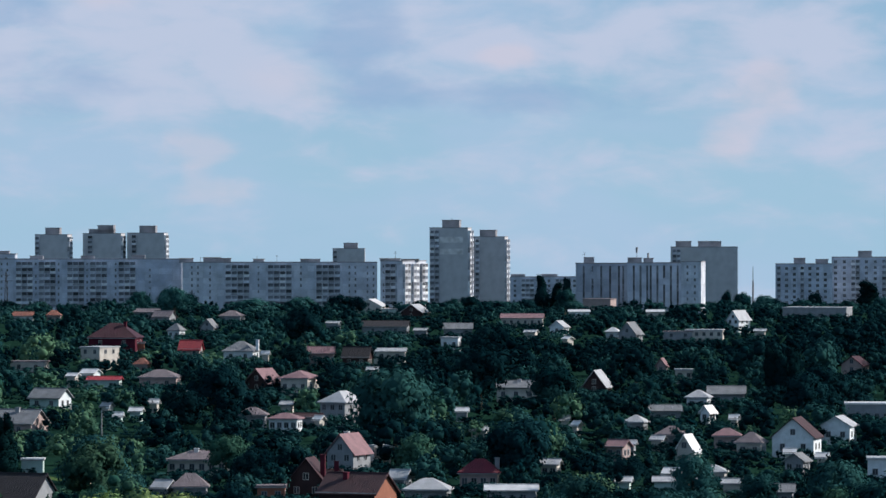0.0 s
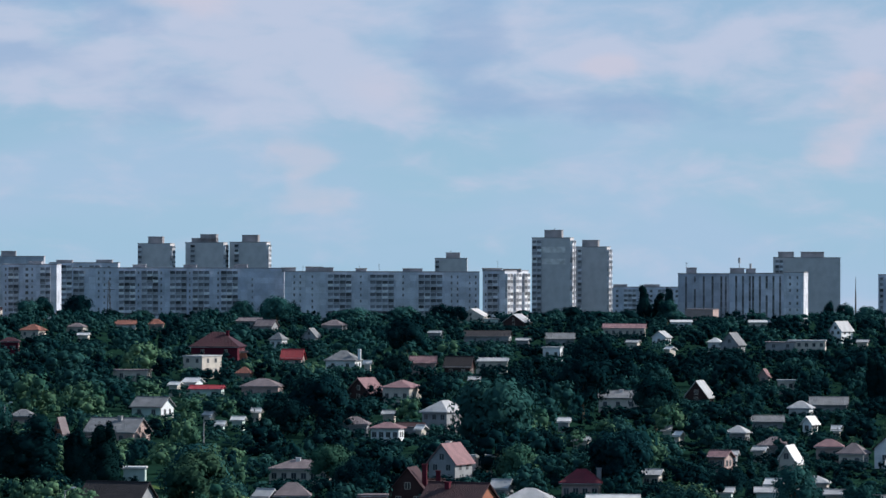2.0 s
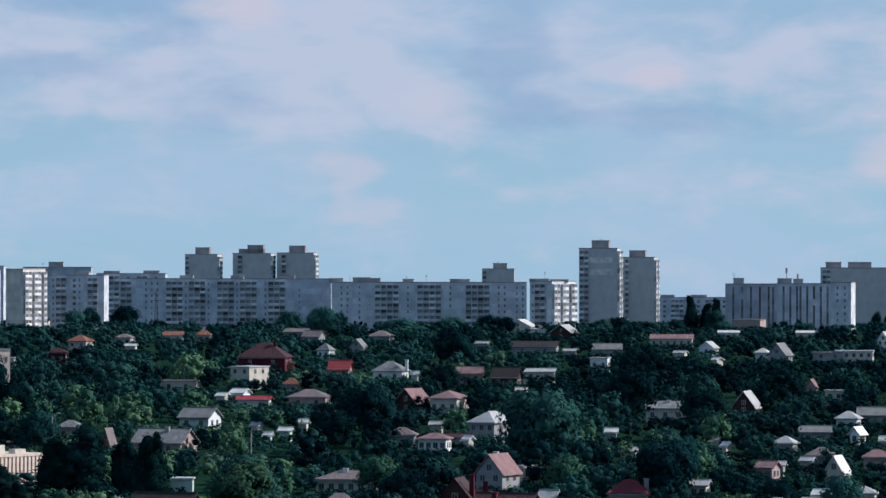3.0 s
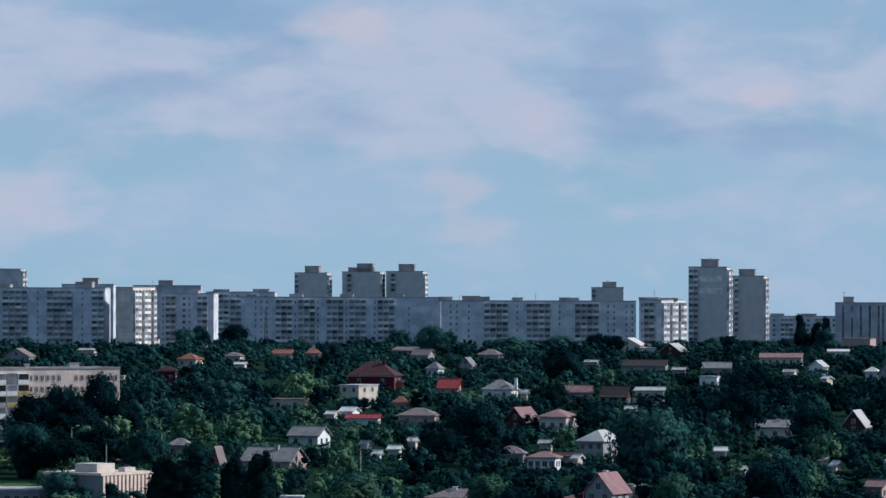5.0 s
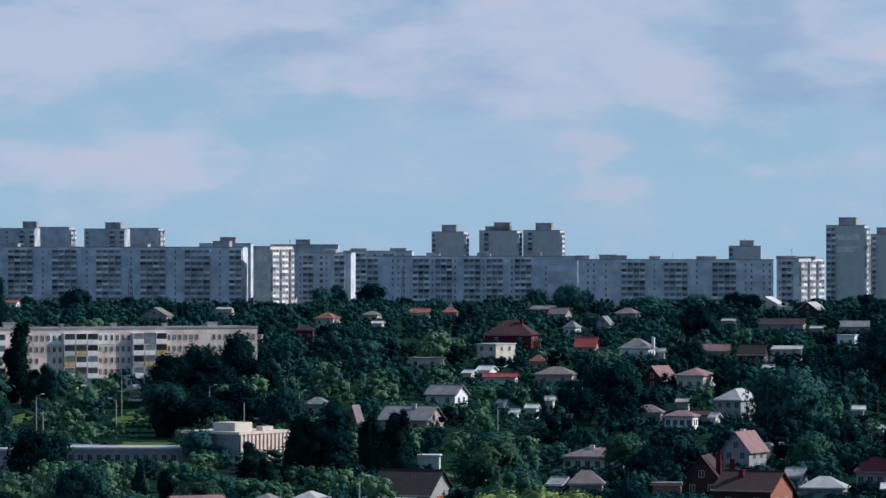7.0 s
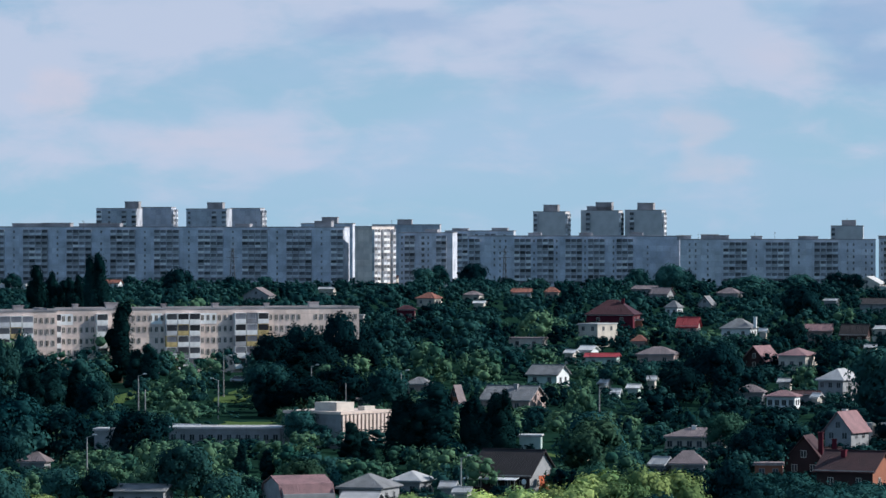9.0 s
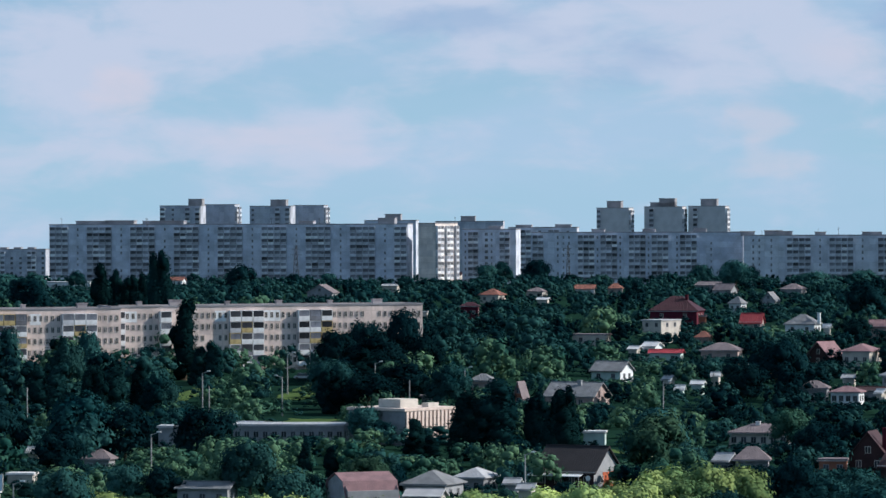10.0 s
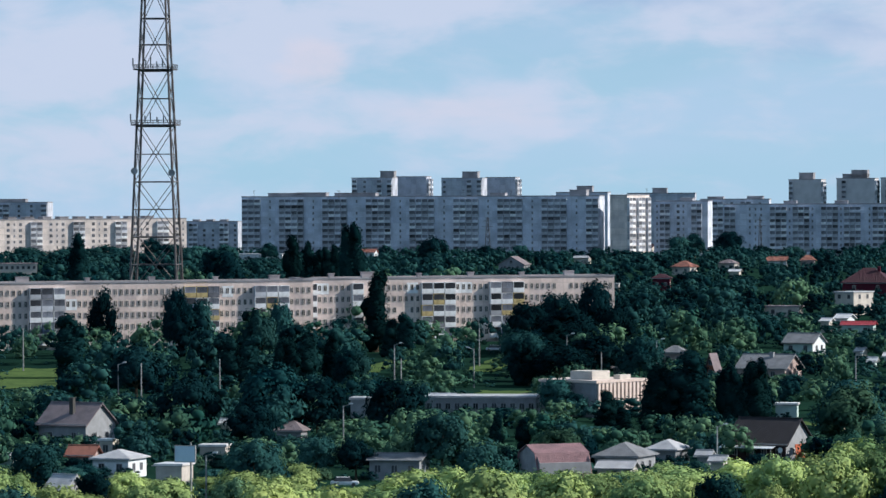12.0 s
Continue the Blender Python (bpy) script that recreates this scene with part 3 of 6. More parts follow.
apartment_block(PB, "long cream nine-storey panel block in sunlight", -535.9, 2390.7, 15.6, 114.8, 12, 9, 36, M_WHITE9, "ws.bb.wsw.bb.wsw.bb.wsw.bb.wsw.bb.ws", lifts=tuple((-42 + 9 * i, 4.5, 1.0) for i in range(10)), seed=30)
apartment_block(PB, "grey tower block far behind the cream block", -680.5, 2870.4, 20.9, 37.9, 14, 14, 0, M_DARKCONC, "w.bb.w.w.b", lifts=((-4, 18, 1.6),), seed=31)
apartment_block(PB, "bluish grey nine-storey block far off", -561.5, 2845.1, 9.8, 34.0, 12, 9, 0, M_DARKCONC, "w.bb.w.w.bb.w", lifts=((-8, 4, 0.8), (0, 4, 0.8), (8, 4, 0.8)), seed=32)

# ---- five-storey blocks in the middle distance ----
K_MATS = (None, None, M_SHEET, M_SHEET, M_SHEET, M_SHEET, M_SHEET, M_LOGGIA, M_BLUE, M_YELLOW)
K5 = "beige five-storey panel block with mismatched glazed balconies"
east_block = apartment_block(PB, K5, -175.8, 1202.2, 12.8, 78.3, 12, 5, 26, M_BEIGE5, "bdddb.ddddbbbdddbbbdddddddd", "..", storey=2.7, seed=40, keep=150, win=(1.35, 1.5), mats=K_MATS, frame_mat=M_CREAM)
west_block = apartment_block(PB, K5, -249.9, 1163.5, 12.5, 92.2, 12, 5, 26, M_BEIGE5, "dddbbdddbbbddddddddddbbbdddbbbdd", "..", storey=2.7, seed=41, keep=150, win=(1.35, 1.5), mats=K_MATS, frame_mat=M_CREAM)


def insulation(ob, x0, x1, storey_no):
    """A flat's wall clad in pale boards, proud of the panels, with its windows left free."""
    bm = bmesh.new()
    z0 = 0.4 + storey_no * 2.7
    bm_box(bm, x0, x1, -0.05, -0.004, z0 + 0.05, z0 + 2.65)
    part("insulation_board", bm, M_SHEET, ob, "pale insulation boards on one flat")


def roof_vent(ob, x, w, high):
    bm = bmesh.new()
    bm_box(bm, x - w / 2, x + w / 2, 4.0, 5.2, 14.8, 15.1 + high)
    bm_box(bm, x - w / 2 - 0.15, x + w / 2 + 0.15, 3.85, 5.35, 15.104 + high, 15.25 + high)
    part("roof_vent", bm, M_EDGE, ob, "weathered brick vent stack")


insulation(east_block, -35.9, -32.9, 4)
insulation(east_block, -13.5, -10.7, 4)
insulation(east_block, -1.1, 2.9, 4)
insulation(west_block, 23.8, 26.5, 4)
insulation(west_block, -14.0, -11.4, 3)
for vx, vw, vh in ((-31, 1.2, 0.9), (-22, 3.0, 1.2), (-9, 1.0, 0.8), (4, 1.4, 0.9), (17, 1.0, 0.8), (29, 2.4, 1.0)):
    roof_vent(east_block, vx, vw, vh)
    roof_vent(west_block, vx * 1.2 + 3, vw, vh)
keep_open(-198.4, 1193.6, 7.5, 12)
keep_open(-179.7, 1196.6, 4.0, 14)
keep_open(-163.7, 1198.9, 8.0, 5)
keep_open(-150.9, 1205.6, 11.5, 10)
keep_open(-269.5, 1153.9, 4.0, 9)
keep_open(-243.4, 1164.8, 7.0, 6)
keep_open(-226.5, 1168.2, 7.5, 16)

# ---- trees ----
PHI = (1 + 5 ** 0.5) / 2
ICO = np.array([(s1 * a, s2 * b, 0) for a, b in ((1, PHI),) for s1 in (-1, 1) for s2 in (-1, 1)] + [(0, s1 * 1, s2 * PHI) for s1 in (-1, 1) for s2 in (-1, 1)] + [(s2 * PHI, 0, s1 * 1) for s1 in (-1, 1) for s2 in (-1, 1)], float) / math.hypot(1, PHI)
ICO_F = [f for f in ((i, j, k) for i in range(12) for j in range(i + 1, 12) for k in range(j + 1, 12)) if all(np.linalg.norm(ICO[p] - ICO[q]) < 1.1 for p, q in ((f[0], f[1]), (f[1], f[2]), (f[0], f[2])))]
ICO_F = [f if np.dot(np.cross(ICO[f[1]] - ICO[f[0]], ICO[f[2]] - ICO[f[0]]), ICO[f[0]]) > 0 else f[::-1] for f in ICO_F]


def crown_shape(rs, lobes, leaves, leaf, tall, spread):
    """Vertices and faces of a crown of unit height: rounded lobes over a dome, each a core under a skin of small leaf clumps."""
    vs, fs = [], []
    k = 0
    lean = rs.normal(0, 0.05, 2)
    for i in range(lobes):
        t = (i + 0.5) / lobes
        a = i * 2.4 + rs.uniform(-0.5, 0.5)
        if tall:
            c = np.array((rs.normal(0, spread * 0.16), rs.normal(0, spread * 0.16), 0.08 + 0.84 * t))
            r = np.array((1, 1, 2.1)) * spread * (0.62 - 0.50 * max(0.0, t - 0.42) - 0.25 * max(0.0, 0.42 - t)) * rs.uniform(0.75, 1.1)
        else:
            # heights fill the dome evenly from its skirt to its top
            z = -0.55 + 1.5 * t
            q = math.sqrt(max(0.02, 1 - min(1.0, abs(z)) ** 2)) * rs.uniform(0.45, 0.78)
            c = np.array((math.cos(a) * q * spread + lean[0] * z, math.sin(a) * q * spread + lean[1] * z, 0.50 + 0.34 * z + rs.uniform(-0.03, 0.03)))
            r = np.array((1, 1, 0.80)) * spread * rs.uniform(0.24, 0.47)
        core = ICO * r * (0.80 if tall else 0.62) * rs.uniform(0.88, 1.08, (12, 1))
        vs.append(core + c)
        fs += [tuple(j + k for j in f) for f in ICO_F]
        k += 12
        n = max(6, int(leaves * (r[0] / (spread * 0.4)) ** 1.5))
        nrm = rs.normal(size=(n, 3))
        nrm[:, 2] = np.where(nrm[:, 2] < -0.7, -nrm[:, 2], nrm[:, 2])
        nrm /= np.linalg.norm(nrm, axis=1)[:, None]
        for d in nrm:
            p = c + d * r * (rs.uniform(0.62, 1.0) + 0.28 * rs.uniform() ** 3)
            out = p - np.array((0, 0, p[2] if tall else 0.42))
            w = d * 0.6 + 0.7 * out / (np.linalg.norm(out) + 1e-6) + rs.normal(0, 0.30, 3)
            w /= np.linalg.norm(w)
            u = np.cross(w, rs.normal(size=3))
            u /= np.linalg.norm(u)
            v = np.cross(w, u)
            s = leaf * rs.uniform(0.5, 1.3)
            vs.append(np.array((p - u * s - v * s * 0.5, p + u * s * 0.9 - v * s * 0.4, p + v * s)))
            fs.append((k, k + 1, k + 2))
            k += 3
    return np.concatenate(vs), fs


def crown_mesh(name, shape, mat):
    me = bpy.data.meshes.new(name)
    me.from_pydata(shape[0].tolist(), [], shape[1])
    me.polygons.foreach_set("use_smooth", [True] * len(shape[1]))
    me.materials.append(mat)
    return me


rs = np.random.RandomState(11)
ROUND = [crown_shape(rs, 22, 130, 0.030, False, 0.54) for _ in range(7)]
POPLAR = [crown_shape(rs, 18, 120, 0.014, True, 0.17) for _ in range(4)]
FAR_ROUND = [crown_shape(rs, 11, 22, 0.050, False, 0.55) for _ in range(10)]
COARSE = [crown_shape(rs, 7, 15, 0.060, False, 0.55) for _ in range(10)]
SHRUB = [crown_shape(rs, 4, 9, 0.075, False, 0.56) for _ in range(6)]
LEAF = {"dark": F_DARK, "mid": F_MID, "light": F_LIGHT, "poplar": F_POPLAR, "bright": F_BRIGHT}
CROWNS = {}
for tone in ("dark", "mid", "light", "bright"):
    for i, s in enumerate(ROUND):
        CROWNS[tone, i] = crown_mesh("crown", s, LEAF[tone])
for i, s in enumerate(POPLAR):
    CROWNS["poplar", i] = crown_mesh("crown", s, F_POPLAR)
bm = bmesh.new()
bm_rod(bm, (0, 0, -0.05), (0.01, 0, 0.3), 0.035, 0.022, 7)
bm_rod(bm, (0.01, 0, 0.3), (0.03, 0.02, 0.62), 0.022, 0.008, 6)
for a in (0.3, 2.3, 4.4):
    bm_rod(bm, (0.01, 0, 0.28), (0.22 * math.cos(a), 0.22 * math.sin(a), 0.55), 0.014, 0.005, 5)
TRUNK = mesh_of("trunk", bm, M_BARK)
bm = bmesh.new()
bm_rod(bm, (0, 0, -0.05), (0, 0, 0.6), 0.03, 0.01, 7)
POLE = mesh_of("trunk", bm, M_BARK)
TREE_LABEL = {"dark": "dark green broadleaf tree in full leaf", "mid": "green broadleaf garden tree in full leaf", "light": "sunlit yellow-green broadleaf tree", "bright": "bright yellow-green tree, sunlight put into its leaf colour", "poplar": "tall narrow dark poplar"}


def tree(x, y, h, tone, wide=1.0, group="garden trees"):
    rot = random.uniform(0, 360)
    i = random.randrange(4 if tone == "poplar" else 7)
    ob = new("poplar_tree" if tone == "poplar" else "tree")
    ob.matrix_world = pose(x, y, ground_height(x, y), 0, 0, rot)
    tagged(ob, TREE_LABEL[tone], "tree", "poplars" if tone == "poplar" else group)
    for nm, me in (("trunk", POLE if tone == "poplar" else TRUNK), ("crown", CROWNS[tone, i])):
        c = new(nm, me)
        c.parent = ob
        c.scale = (h * wide, h * wide, h)
    return ob


# far and middle woods, uncountable: gathered by tone
STUFF = {}


def wood_tree(x, y, h, tone, wide=1.0, shrub=False):
    pool = SHRUB if shrub else FAR_ROUND if y < 1350 else COARSE
    v, f = pool[random.randrange(len(pool))]
    a = random.uniform(0, 6.28)
    ca, sa = math.cos(a), math.sin(a)
    p = v @ np.array(((ca, sa, 0), (-sa, ca, 0), (0, 0, 1))) * np.array((h * wide, h * wide, h)) + np.array((x, y, ground_height(x, y) - 0.06 * h))
    STUFF.setdefault(tone, []).append((p, f))



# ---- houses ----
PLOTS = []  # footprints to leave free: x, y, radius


def roof_gable(bm, w, dp, z, rise, over, ridge, thick=0.18):
    """Two sloping slabs; ridge along x or y."""
    if ridge == "x":
        for s in (-1, 1):
            y0, y1 = s * (dp / 2 + over), 0
            ze = z - over * rise / (dp / 2)
            pts = [(-w / 2 - over, y0, ze), (w / 2 + over, y0, ze), (w / 2 + over, y1, z + rise), (-w / 2 - over, y1, z + rise)]
            bm_slab(bm, pts if s < 0 else pts[::-1], thick)
    else:
        for s in (-1, 1):
            x0 = s * (w / 2 + over)
            ze = z - over * rise / (w / 2)
            pts = [(x0, dp / 2 + over, ze), (x0, -dp / 2 - over, ze), (0, -dp / 2 - over, z + rise), (0, dp / 2 + over, z + rise)]
            bm_slab(bm, pts if s < 0 else pts[::-1], thick)


def roof_hip(bm, w, dp, z, rise, over):
    a, b = w / 2 + over, dp / 2 + over
    r = max(0.0, a - b) if a > b else 0.0
    q = max(0.0, b - a) if b > a else 0.0
    c = [bm.verts.new(p) for p in ((-a, -b, z), (a, -b, z), (a, b, z), (-a, b, z))]
    low = [bm.verts.new((v.co.x, v.co.y, z - 0.18)) for v in c]
    if q:
        e0, e1 = bm.verts.new((0, -q, z + rise)), bm.verts.new((0, q, z + rise))
        fs = ((c[0], c[1], e0), (c[1], c[2], e1, e0), (c[2], c[3], e1), (c[3], c[0], e0, e1))
    else:
        e0, e1 = bm.verts.new((-r - 0.01, 0, z + rise)), bm.verts.new((r + 0.01, 0, z + rise))
        fs = ((c[0], c[1], e1, e0), (c[1], c[2], e1), (c[2], c[3], e0, e1), (c[3], c[0], e0))
    for f in fs:
        bm.faces.new(f)
    for i in range(4):
        j = (i + 1) % 4
        bm.faces.new((c[j], c[i], low[i], low[j]))
    bm.faces.new(low[::-1])


def house(x, y, w, hw, rise, kind, roof, wall, label, dp=None, rot=0, wins=2, chimney=None, show=0.5, floors=1, gable=None, plot=True):
    """A house with its front's middle at x, y: kind gx (slope to the front), gy (gable to the front), hip, flat or barn."""
    rise *= 0.88
    sr, cr = math.sin(radians(rot)), math.cos(radians(rot))
    full = w
    dp = min(dp or full * 0.7, full * 0.95)
    w = max(full * 0.55, (full - dp * abs(sr)) / cr)
    ob = thing("house", x + sr * dp / 2, y + dp * (1 - cr) / 2, ground_height(x, y), rot, label, "house")
    back = Matrix.Translation((0, dp / 2, 0))
    bm = bmesh.new()
    bm_box(bm, -w / 2, w / 2, -dp / 2, dp / 2, -0.5, hw)
    bm.faces.ensure_lookup_table()
    bm.faces[3].material_index = 1
    if kind == "gx":
        for s in (-1, 1):
            pts = [(s * (w / 2 - 0.02), -dp / 2, hw), (s * (w / 2 - 0.02), dp / 2, hw), (s * (w / 2 - 0.02), 0, hw + rise)]
            bm_poly(bm, pts if s > 0 else pts[::-1], 1)
    elif kind == "gy":
        for s in (-1, 1):
            pts = [(-w / 2, s * (dp / 2 - 0.02), hw), (w / 2, s * (dp / 2 - 0.02), hw), (0, s * (dp / 2 - 0.02), hw + rise)]
            bm_poly(bm, pts if s < 0 else pts[::-1], 1)
    elif kind == "barn":
        b = dp / 2 - 0.1
        for s in (-1, 1):
            pts = [(s * w / 2, -b, hw), (s * w / 2, b, hw), (s * w / 2, b * 0.68, hw + rise * 0.5), (s * w / 2, 0, hw + rise * 0.94), (s * w / 2, -b * 0.68, hw + rise * 0.5)]
            bm_poly(bm, pts if s > 0 else pts[::-1], 1)
    bm.transform(back)
    part("wall", bm, [wall, gable or wall], ob)
    bm = bmesh.new()
    over = 0.5
    if kind in ("gx", "gy"):
        roof_gable(bm, w, dp, hw + 0.12, rise, over, kind[1])
    elif kind == "hip":
        roof_hip(bm, w, dp, hw + 0.18, rise, over)
    elif kind == "barn":
        a, b = w / 2 + 0.3, dp / 2 + 0.2
        for s in (-1, 1):
            lo = [(-a, s * b, hw * 0.35), (a, s * b, hw * 0.35), (a, s * b * 0.68, hw + rise * 0.55), (-a, s * b * 0.68, hw + rise * 0.55)]
            hi = [(-a, s * b * 0.68, hw + rise * 0.55), (a, s * b * 0.68, hw + rise * 0.55), (a, 0, hw + rise), (-a, 0, hw + rise)]
            for pts in (lo, hi):
                bm_slab(bm, pts if s < 0 else pts[::-1], 0.12)
    else:
        bm_box(bm, -w / 2 - 0.25, w / 2 + 0.25, -dp / 2 - 0.25, dp / 2 + 0.25, hw + 0.004, hw + 0.3)
    bm.transform(back)
    part("roof", bm, roof, ob)
    if kind in ("gx",):
        bm = bmesh.new()
        bm_rod(bm, (-w / 2 - 0.5, dp / 2, hw + rise + 0.14), (w / 2 + 0.5, dp / 2, hw + rise + 0.14), 0.13, n=6)
        part("ridge_cap", bm, roof, ob)
    # windows by storey, and in a gable
    per = hw / floors
    n = max(1, wins)
    rise_w = M_CREAM if wall in (M_BROWNW, M_DARKRED) else M_GREYPL
    big = window_mesh(1.0, 1.2, rise_w)
    places = []
    for k in range(floors):
        for i in range(n):
            places.append(Matrix.Translation((-w / 2 + (i + 0.5) * w / n, 0, k * per + per * 0.38)))
        for yy in (0.3, 0.7):
            places.append(Matrix.Translation((w / 2, dp * yy, k * per + per * 0.38)) @ pose(0, 0, 0, 0, 0, 90))
    if kind == "gy" and rise > 2:
        places.append(Matrix.Translation((0, 0, hw + 0.25)))
    if wins:
        pieces("window", big, places, ob)
    if chimney:
        cx, cy, ch, cm = chimney
        bm = bmesh.new()
        z0 = hw + 0.2
        bm_box(bm, cx - 0.4, cx + 0.4, dp * cy - 0.35, dp * cy + 0.35, z0, hw + rise + ch)
        bm_box(bm, cx - 0.5, cx + 0.5, dp * cy - 0.45, dp * cy + 0.45, hw + rise + ch + 0.004, hw + rise + ch + 0.15)
        part("chimney", bm, cm, ob)
    if kind in ("hip", "gx", "flat"):
        bm = bmesh.new()
        bm_box(bm, -w / 2 - 0.45, w / 2 + 0.45, -0.62, -0.5, hw - 0.12, hw + 0.02)
        part("gutter", bm, M_LAMP, ob)
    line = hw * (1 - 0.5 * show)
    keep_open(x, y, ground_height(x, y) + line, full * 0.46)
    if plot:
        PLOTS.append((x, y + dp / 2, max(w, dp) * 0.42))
    HEDGES.append((x, y, full, line))
    return ob


HEDGES = []  # garden shrubs in front of each house: x, y, width, height


GREY_HIP = "single-storey house with a grey hipped slate roof among trees"
GREY_GABLE = "small house with a grey corrugated roof among trees"

# houses seen at the start of the walk, nearest rows first
house(-13.9, 820.1, 12.6, 3.8, 3.3, "gx", R_BROWN, M_BROWNW, "brown-tiled house with a sunlit orange brick gable end", dp=8.5, rot=-24, gable=M_ORANGE, show=0.9, wins=2, chimney=(-1.5, 0.35, 0.1, M_DARKRED))
house(-22.7, 860.0, 7.5, 3.4, 4.4, "gy", R_BROWN, M_BROWNW, "dark timber gabled house with red brick chimneys", dp=8, rot=-10, wins=2, chimney=(2.6, 0.25, 0.5, M_DARKRED), show=0.9)
house(-19.2, 863.3, 3.5, 3.6, 1.6, "gx", R_BROWN, M_BROWNW, "low brown-roofed wing with a dark red chimney", dp=6, rot=0, wins=1, chimney=(1.0, 0.2, 1.5, M_DARKRED), show=0.2, plot=False)
house(-17.1, 914.9, 7.8, 5.4, 3.6, "gy", R_PINK, M_GREYPL, "grey two-storey house with a pink tiled gable roof", dp=10, rot=-24, wins=2, floors=2, chimney=(-0.4, 0.5, 0.25, M_BRICK), show=0.75)
house(-12.1, 931.1, 5.0, 5.4, 0.4, "flat", R_PALE, M_PALEPINK, "cream flat-roofed two-storey annexe in sunlight", dp=3.2, rot=38, wins=2, floors=2, show=0.75, plot=False)
house(-44.9, 930.4, 11.6, 3.0, 1.7, "hip", R_TAN, M_CREAM, "long tan-roofed bungalow with cream walls", dp=8, rot=-5, wins=6, chimney=(-0.5, 0.4, 0.4, M_WHITE), show=0.8)
house(-42.5, 849.7, 5.5, 3.0, 2.4, "hip", R_TAN, M_GREYPL, "brown hip-roofed shed beside the bungalow", show=0.2)
house(-46.9, 849.4, 3.8, 3.0, 1.2, "gx", R_PALE, M_GREYPL, "pale sheet-roofed shed among garden trees", rot=-25, show=0.3, dp=5)
house(6.5, 887.1, 7.1, 3.2, 2.6, "hip", R_CRIMSON, M_PINK, "pink house under a crimson metal tiled hip roof", rot=-6, wins=4, chimney=(3, 0.6, 0.2, M_GREYPL), show=0.7)
house(-2.5, 840.9, 7.7, 3.0, 2.0, "hip", R_PALE, M_GREYPL, GREY_HIP, rot=-8, show=0.4)
house(-7.4, 877.1, 3.9, 3.0, 1.4, "gx", R_PALE, M_GREYPL, "pale sheet-roofed outbuilding among garden trees", rot=-20, show=0.3, dp=6)
barn = house(-69.0, 812.7, 13.3, 3.2, 4.3, "gx", R_DARK, M_BROWNW, "dark-roofed brown house with white awning and orange gable end", dp=9.5, rot=-22, wins=4, gable=M_GREYPL, show=0.95)
bm = bmesh.new()
bm_slab(bm, [(-6.0, -1.9, 2.55), (3.6, -1.9, 2.55), (3.6, -0.03, 2.95), (-6.0, -0.03, 2.95)], 0.1)
part("awning", bm, M_SHEET, barn, "white sheet awning")
for px in (-5.8, -2.7, 0.3, 3.4):
    bm = bmesh.new()
    bm_rod(bm, (px, -1.8, -0.5), (px, -1.8, 2.5), 0.07, n=6)
    part("awning_post", bm, M_LAMP, barn)
bm = bmesh.new()
bm_box(bm, 5.26, 5.34, 3.2, 9.3, -0.3, 3.0)
part("gable_panel", bm, M_BRIGHTORANGE, barn, "bright orange brick panel")
bm = bmesh.new()
bm_rod(bm, (4.4, -0.4, 2.2), (4.4, -0.06, 2.2), 0.45, 0.2, 12)
part("dish", bm, M_SHEET, barn, "white satellite dish")
house(-33.2, 1065.0, 6.9, 3.0, 1.3, "hip", R_PINK, M_WHITE, "small white house with a pinkish hipped roof", rot=-12, wins=4, show=0.95)
house(-40.6, 1079.1, 6.0, 3.0, 1.7, "hip", R_TAN, M_GREYPL, GREY_HIP, rot=-5, show=0.2)
house(-21.6, 1087.8, 9.7, 5.2, 2.6, "hip", R_PALE, M_GREYPL, "two-storey grey house with a pale hipped roof", dp=10, rot=-28, wins=3, floors=2, show=0.75)
house(-43.2, 1217.2, 8.7, 3.0, 3.6, "gy", R_PINK, M_BROWNW, "house with a dark gable and faded pink tiled roof", dp=5.5, rot=-38, wins=1, show=0.5)
house(-34.4, 1213.8, 9.2, 4.0, 1.9, "hip", R_PINK, M_CREAM, "cream house with a faded pink tiled roof", dp=9, rot=-18, wins=3, show=0.7)
house(-69.3, 1238.3, 10.0, 3.0, 2.0, "hip", R_TAN, M_PINK, "pinkish bungalow with a brown-grey hip roof", rot=-8, show=0.5)
house(-82.1, 1226.2, 8.0, 3.0, 0.8, "gx", R_RED, M_TEAL, "low shed with a faded red sheet roof", dp=5, rot=-4, show=0.5)
house(-89.2, 1146.8, 9.2, 3.0, 2.2, "gx", R_SLATE, M_TEAL, "pale teal house with a grey gable roof and white end", dp=7, rot=-20, wins=2, gable=M_WHITE, show=0.9)
house(-89.1, 1049.7, 13.2, 3.0, 3.0, "gx", R_SLATE, M_PINK, "brick-fronted house with a grey hipped slate roof", rot=-18, chimney=(1, 0.4, 0.4, M_GREYPL), show=0.6)
house(-92.6, 1362.3, 10.1, 5.5, 0.7, "flat", R_PALE, M_CREAM, "white flat-roofed two-storey house in sunlight", dp=9, rot=-32, wins=2, floors=2, show=0.85)
house(-93.3, 1437.3, 14.8, 6.0, 4.6, "hip", R_MAROON, M_DARKRED, "large dark red house with a maroon roof", rot=-8, floors=2, show=0.45, chimney=(3, 0.4, 0.4, M_DARKRED))
house(-77.9, 1310.5, 4.1, 3.0, 1.8, "hip", R_ORANGE, M_PINK, "small house with an orange-red roof", rot=-15, show=0.3)
house(-71.6, 1436.4, 6.4, 3.0, 2.6, "gx", R_RED, M_PINK, "small house with a bright red roof", rot=-10, show=0.3)
house(-56.2, 1408.7, 9.8, 3.0, 3.0, "hip", R_SLATE, M_WHITE, GREY_HIP, rot=-14, chimney=(5.0, 0.3, 0.5, M_WHITE), show=0.5)
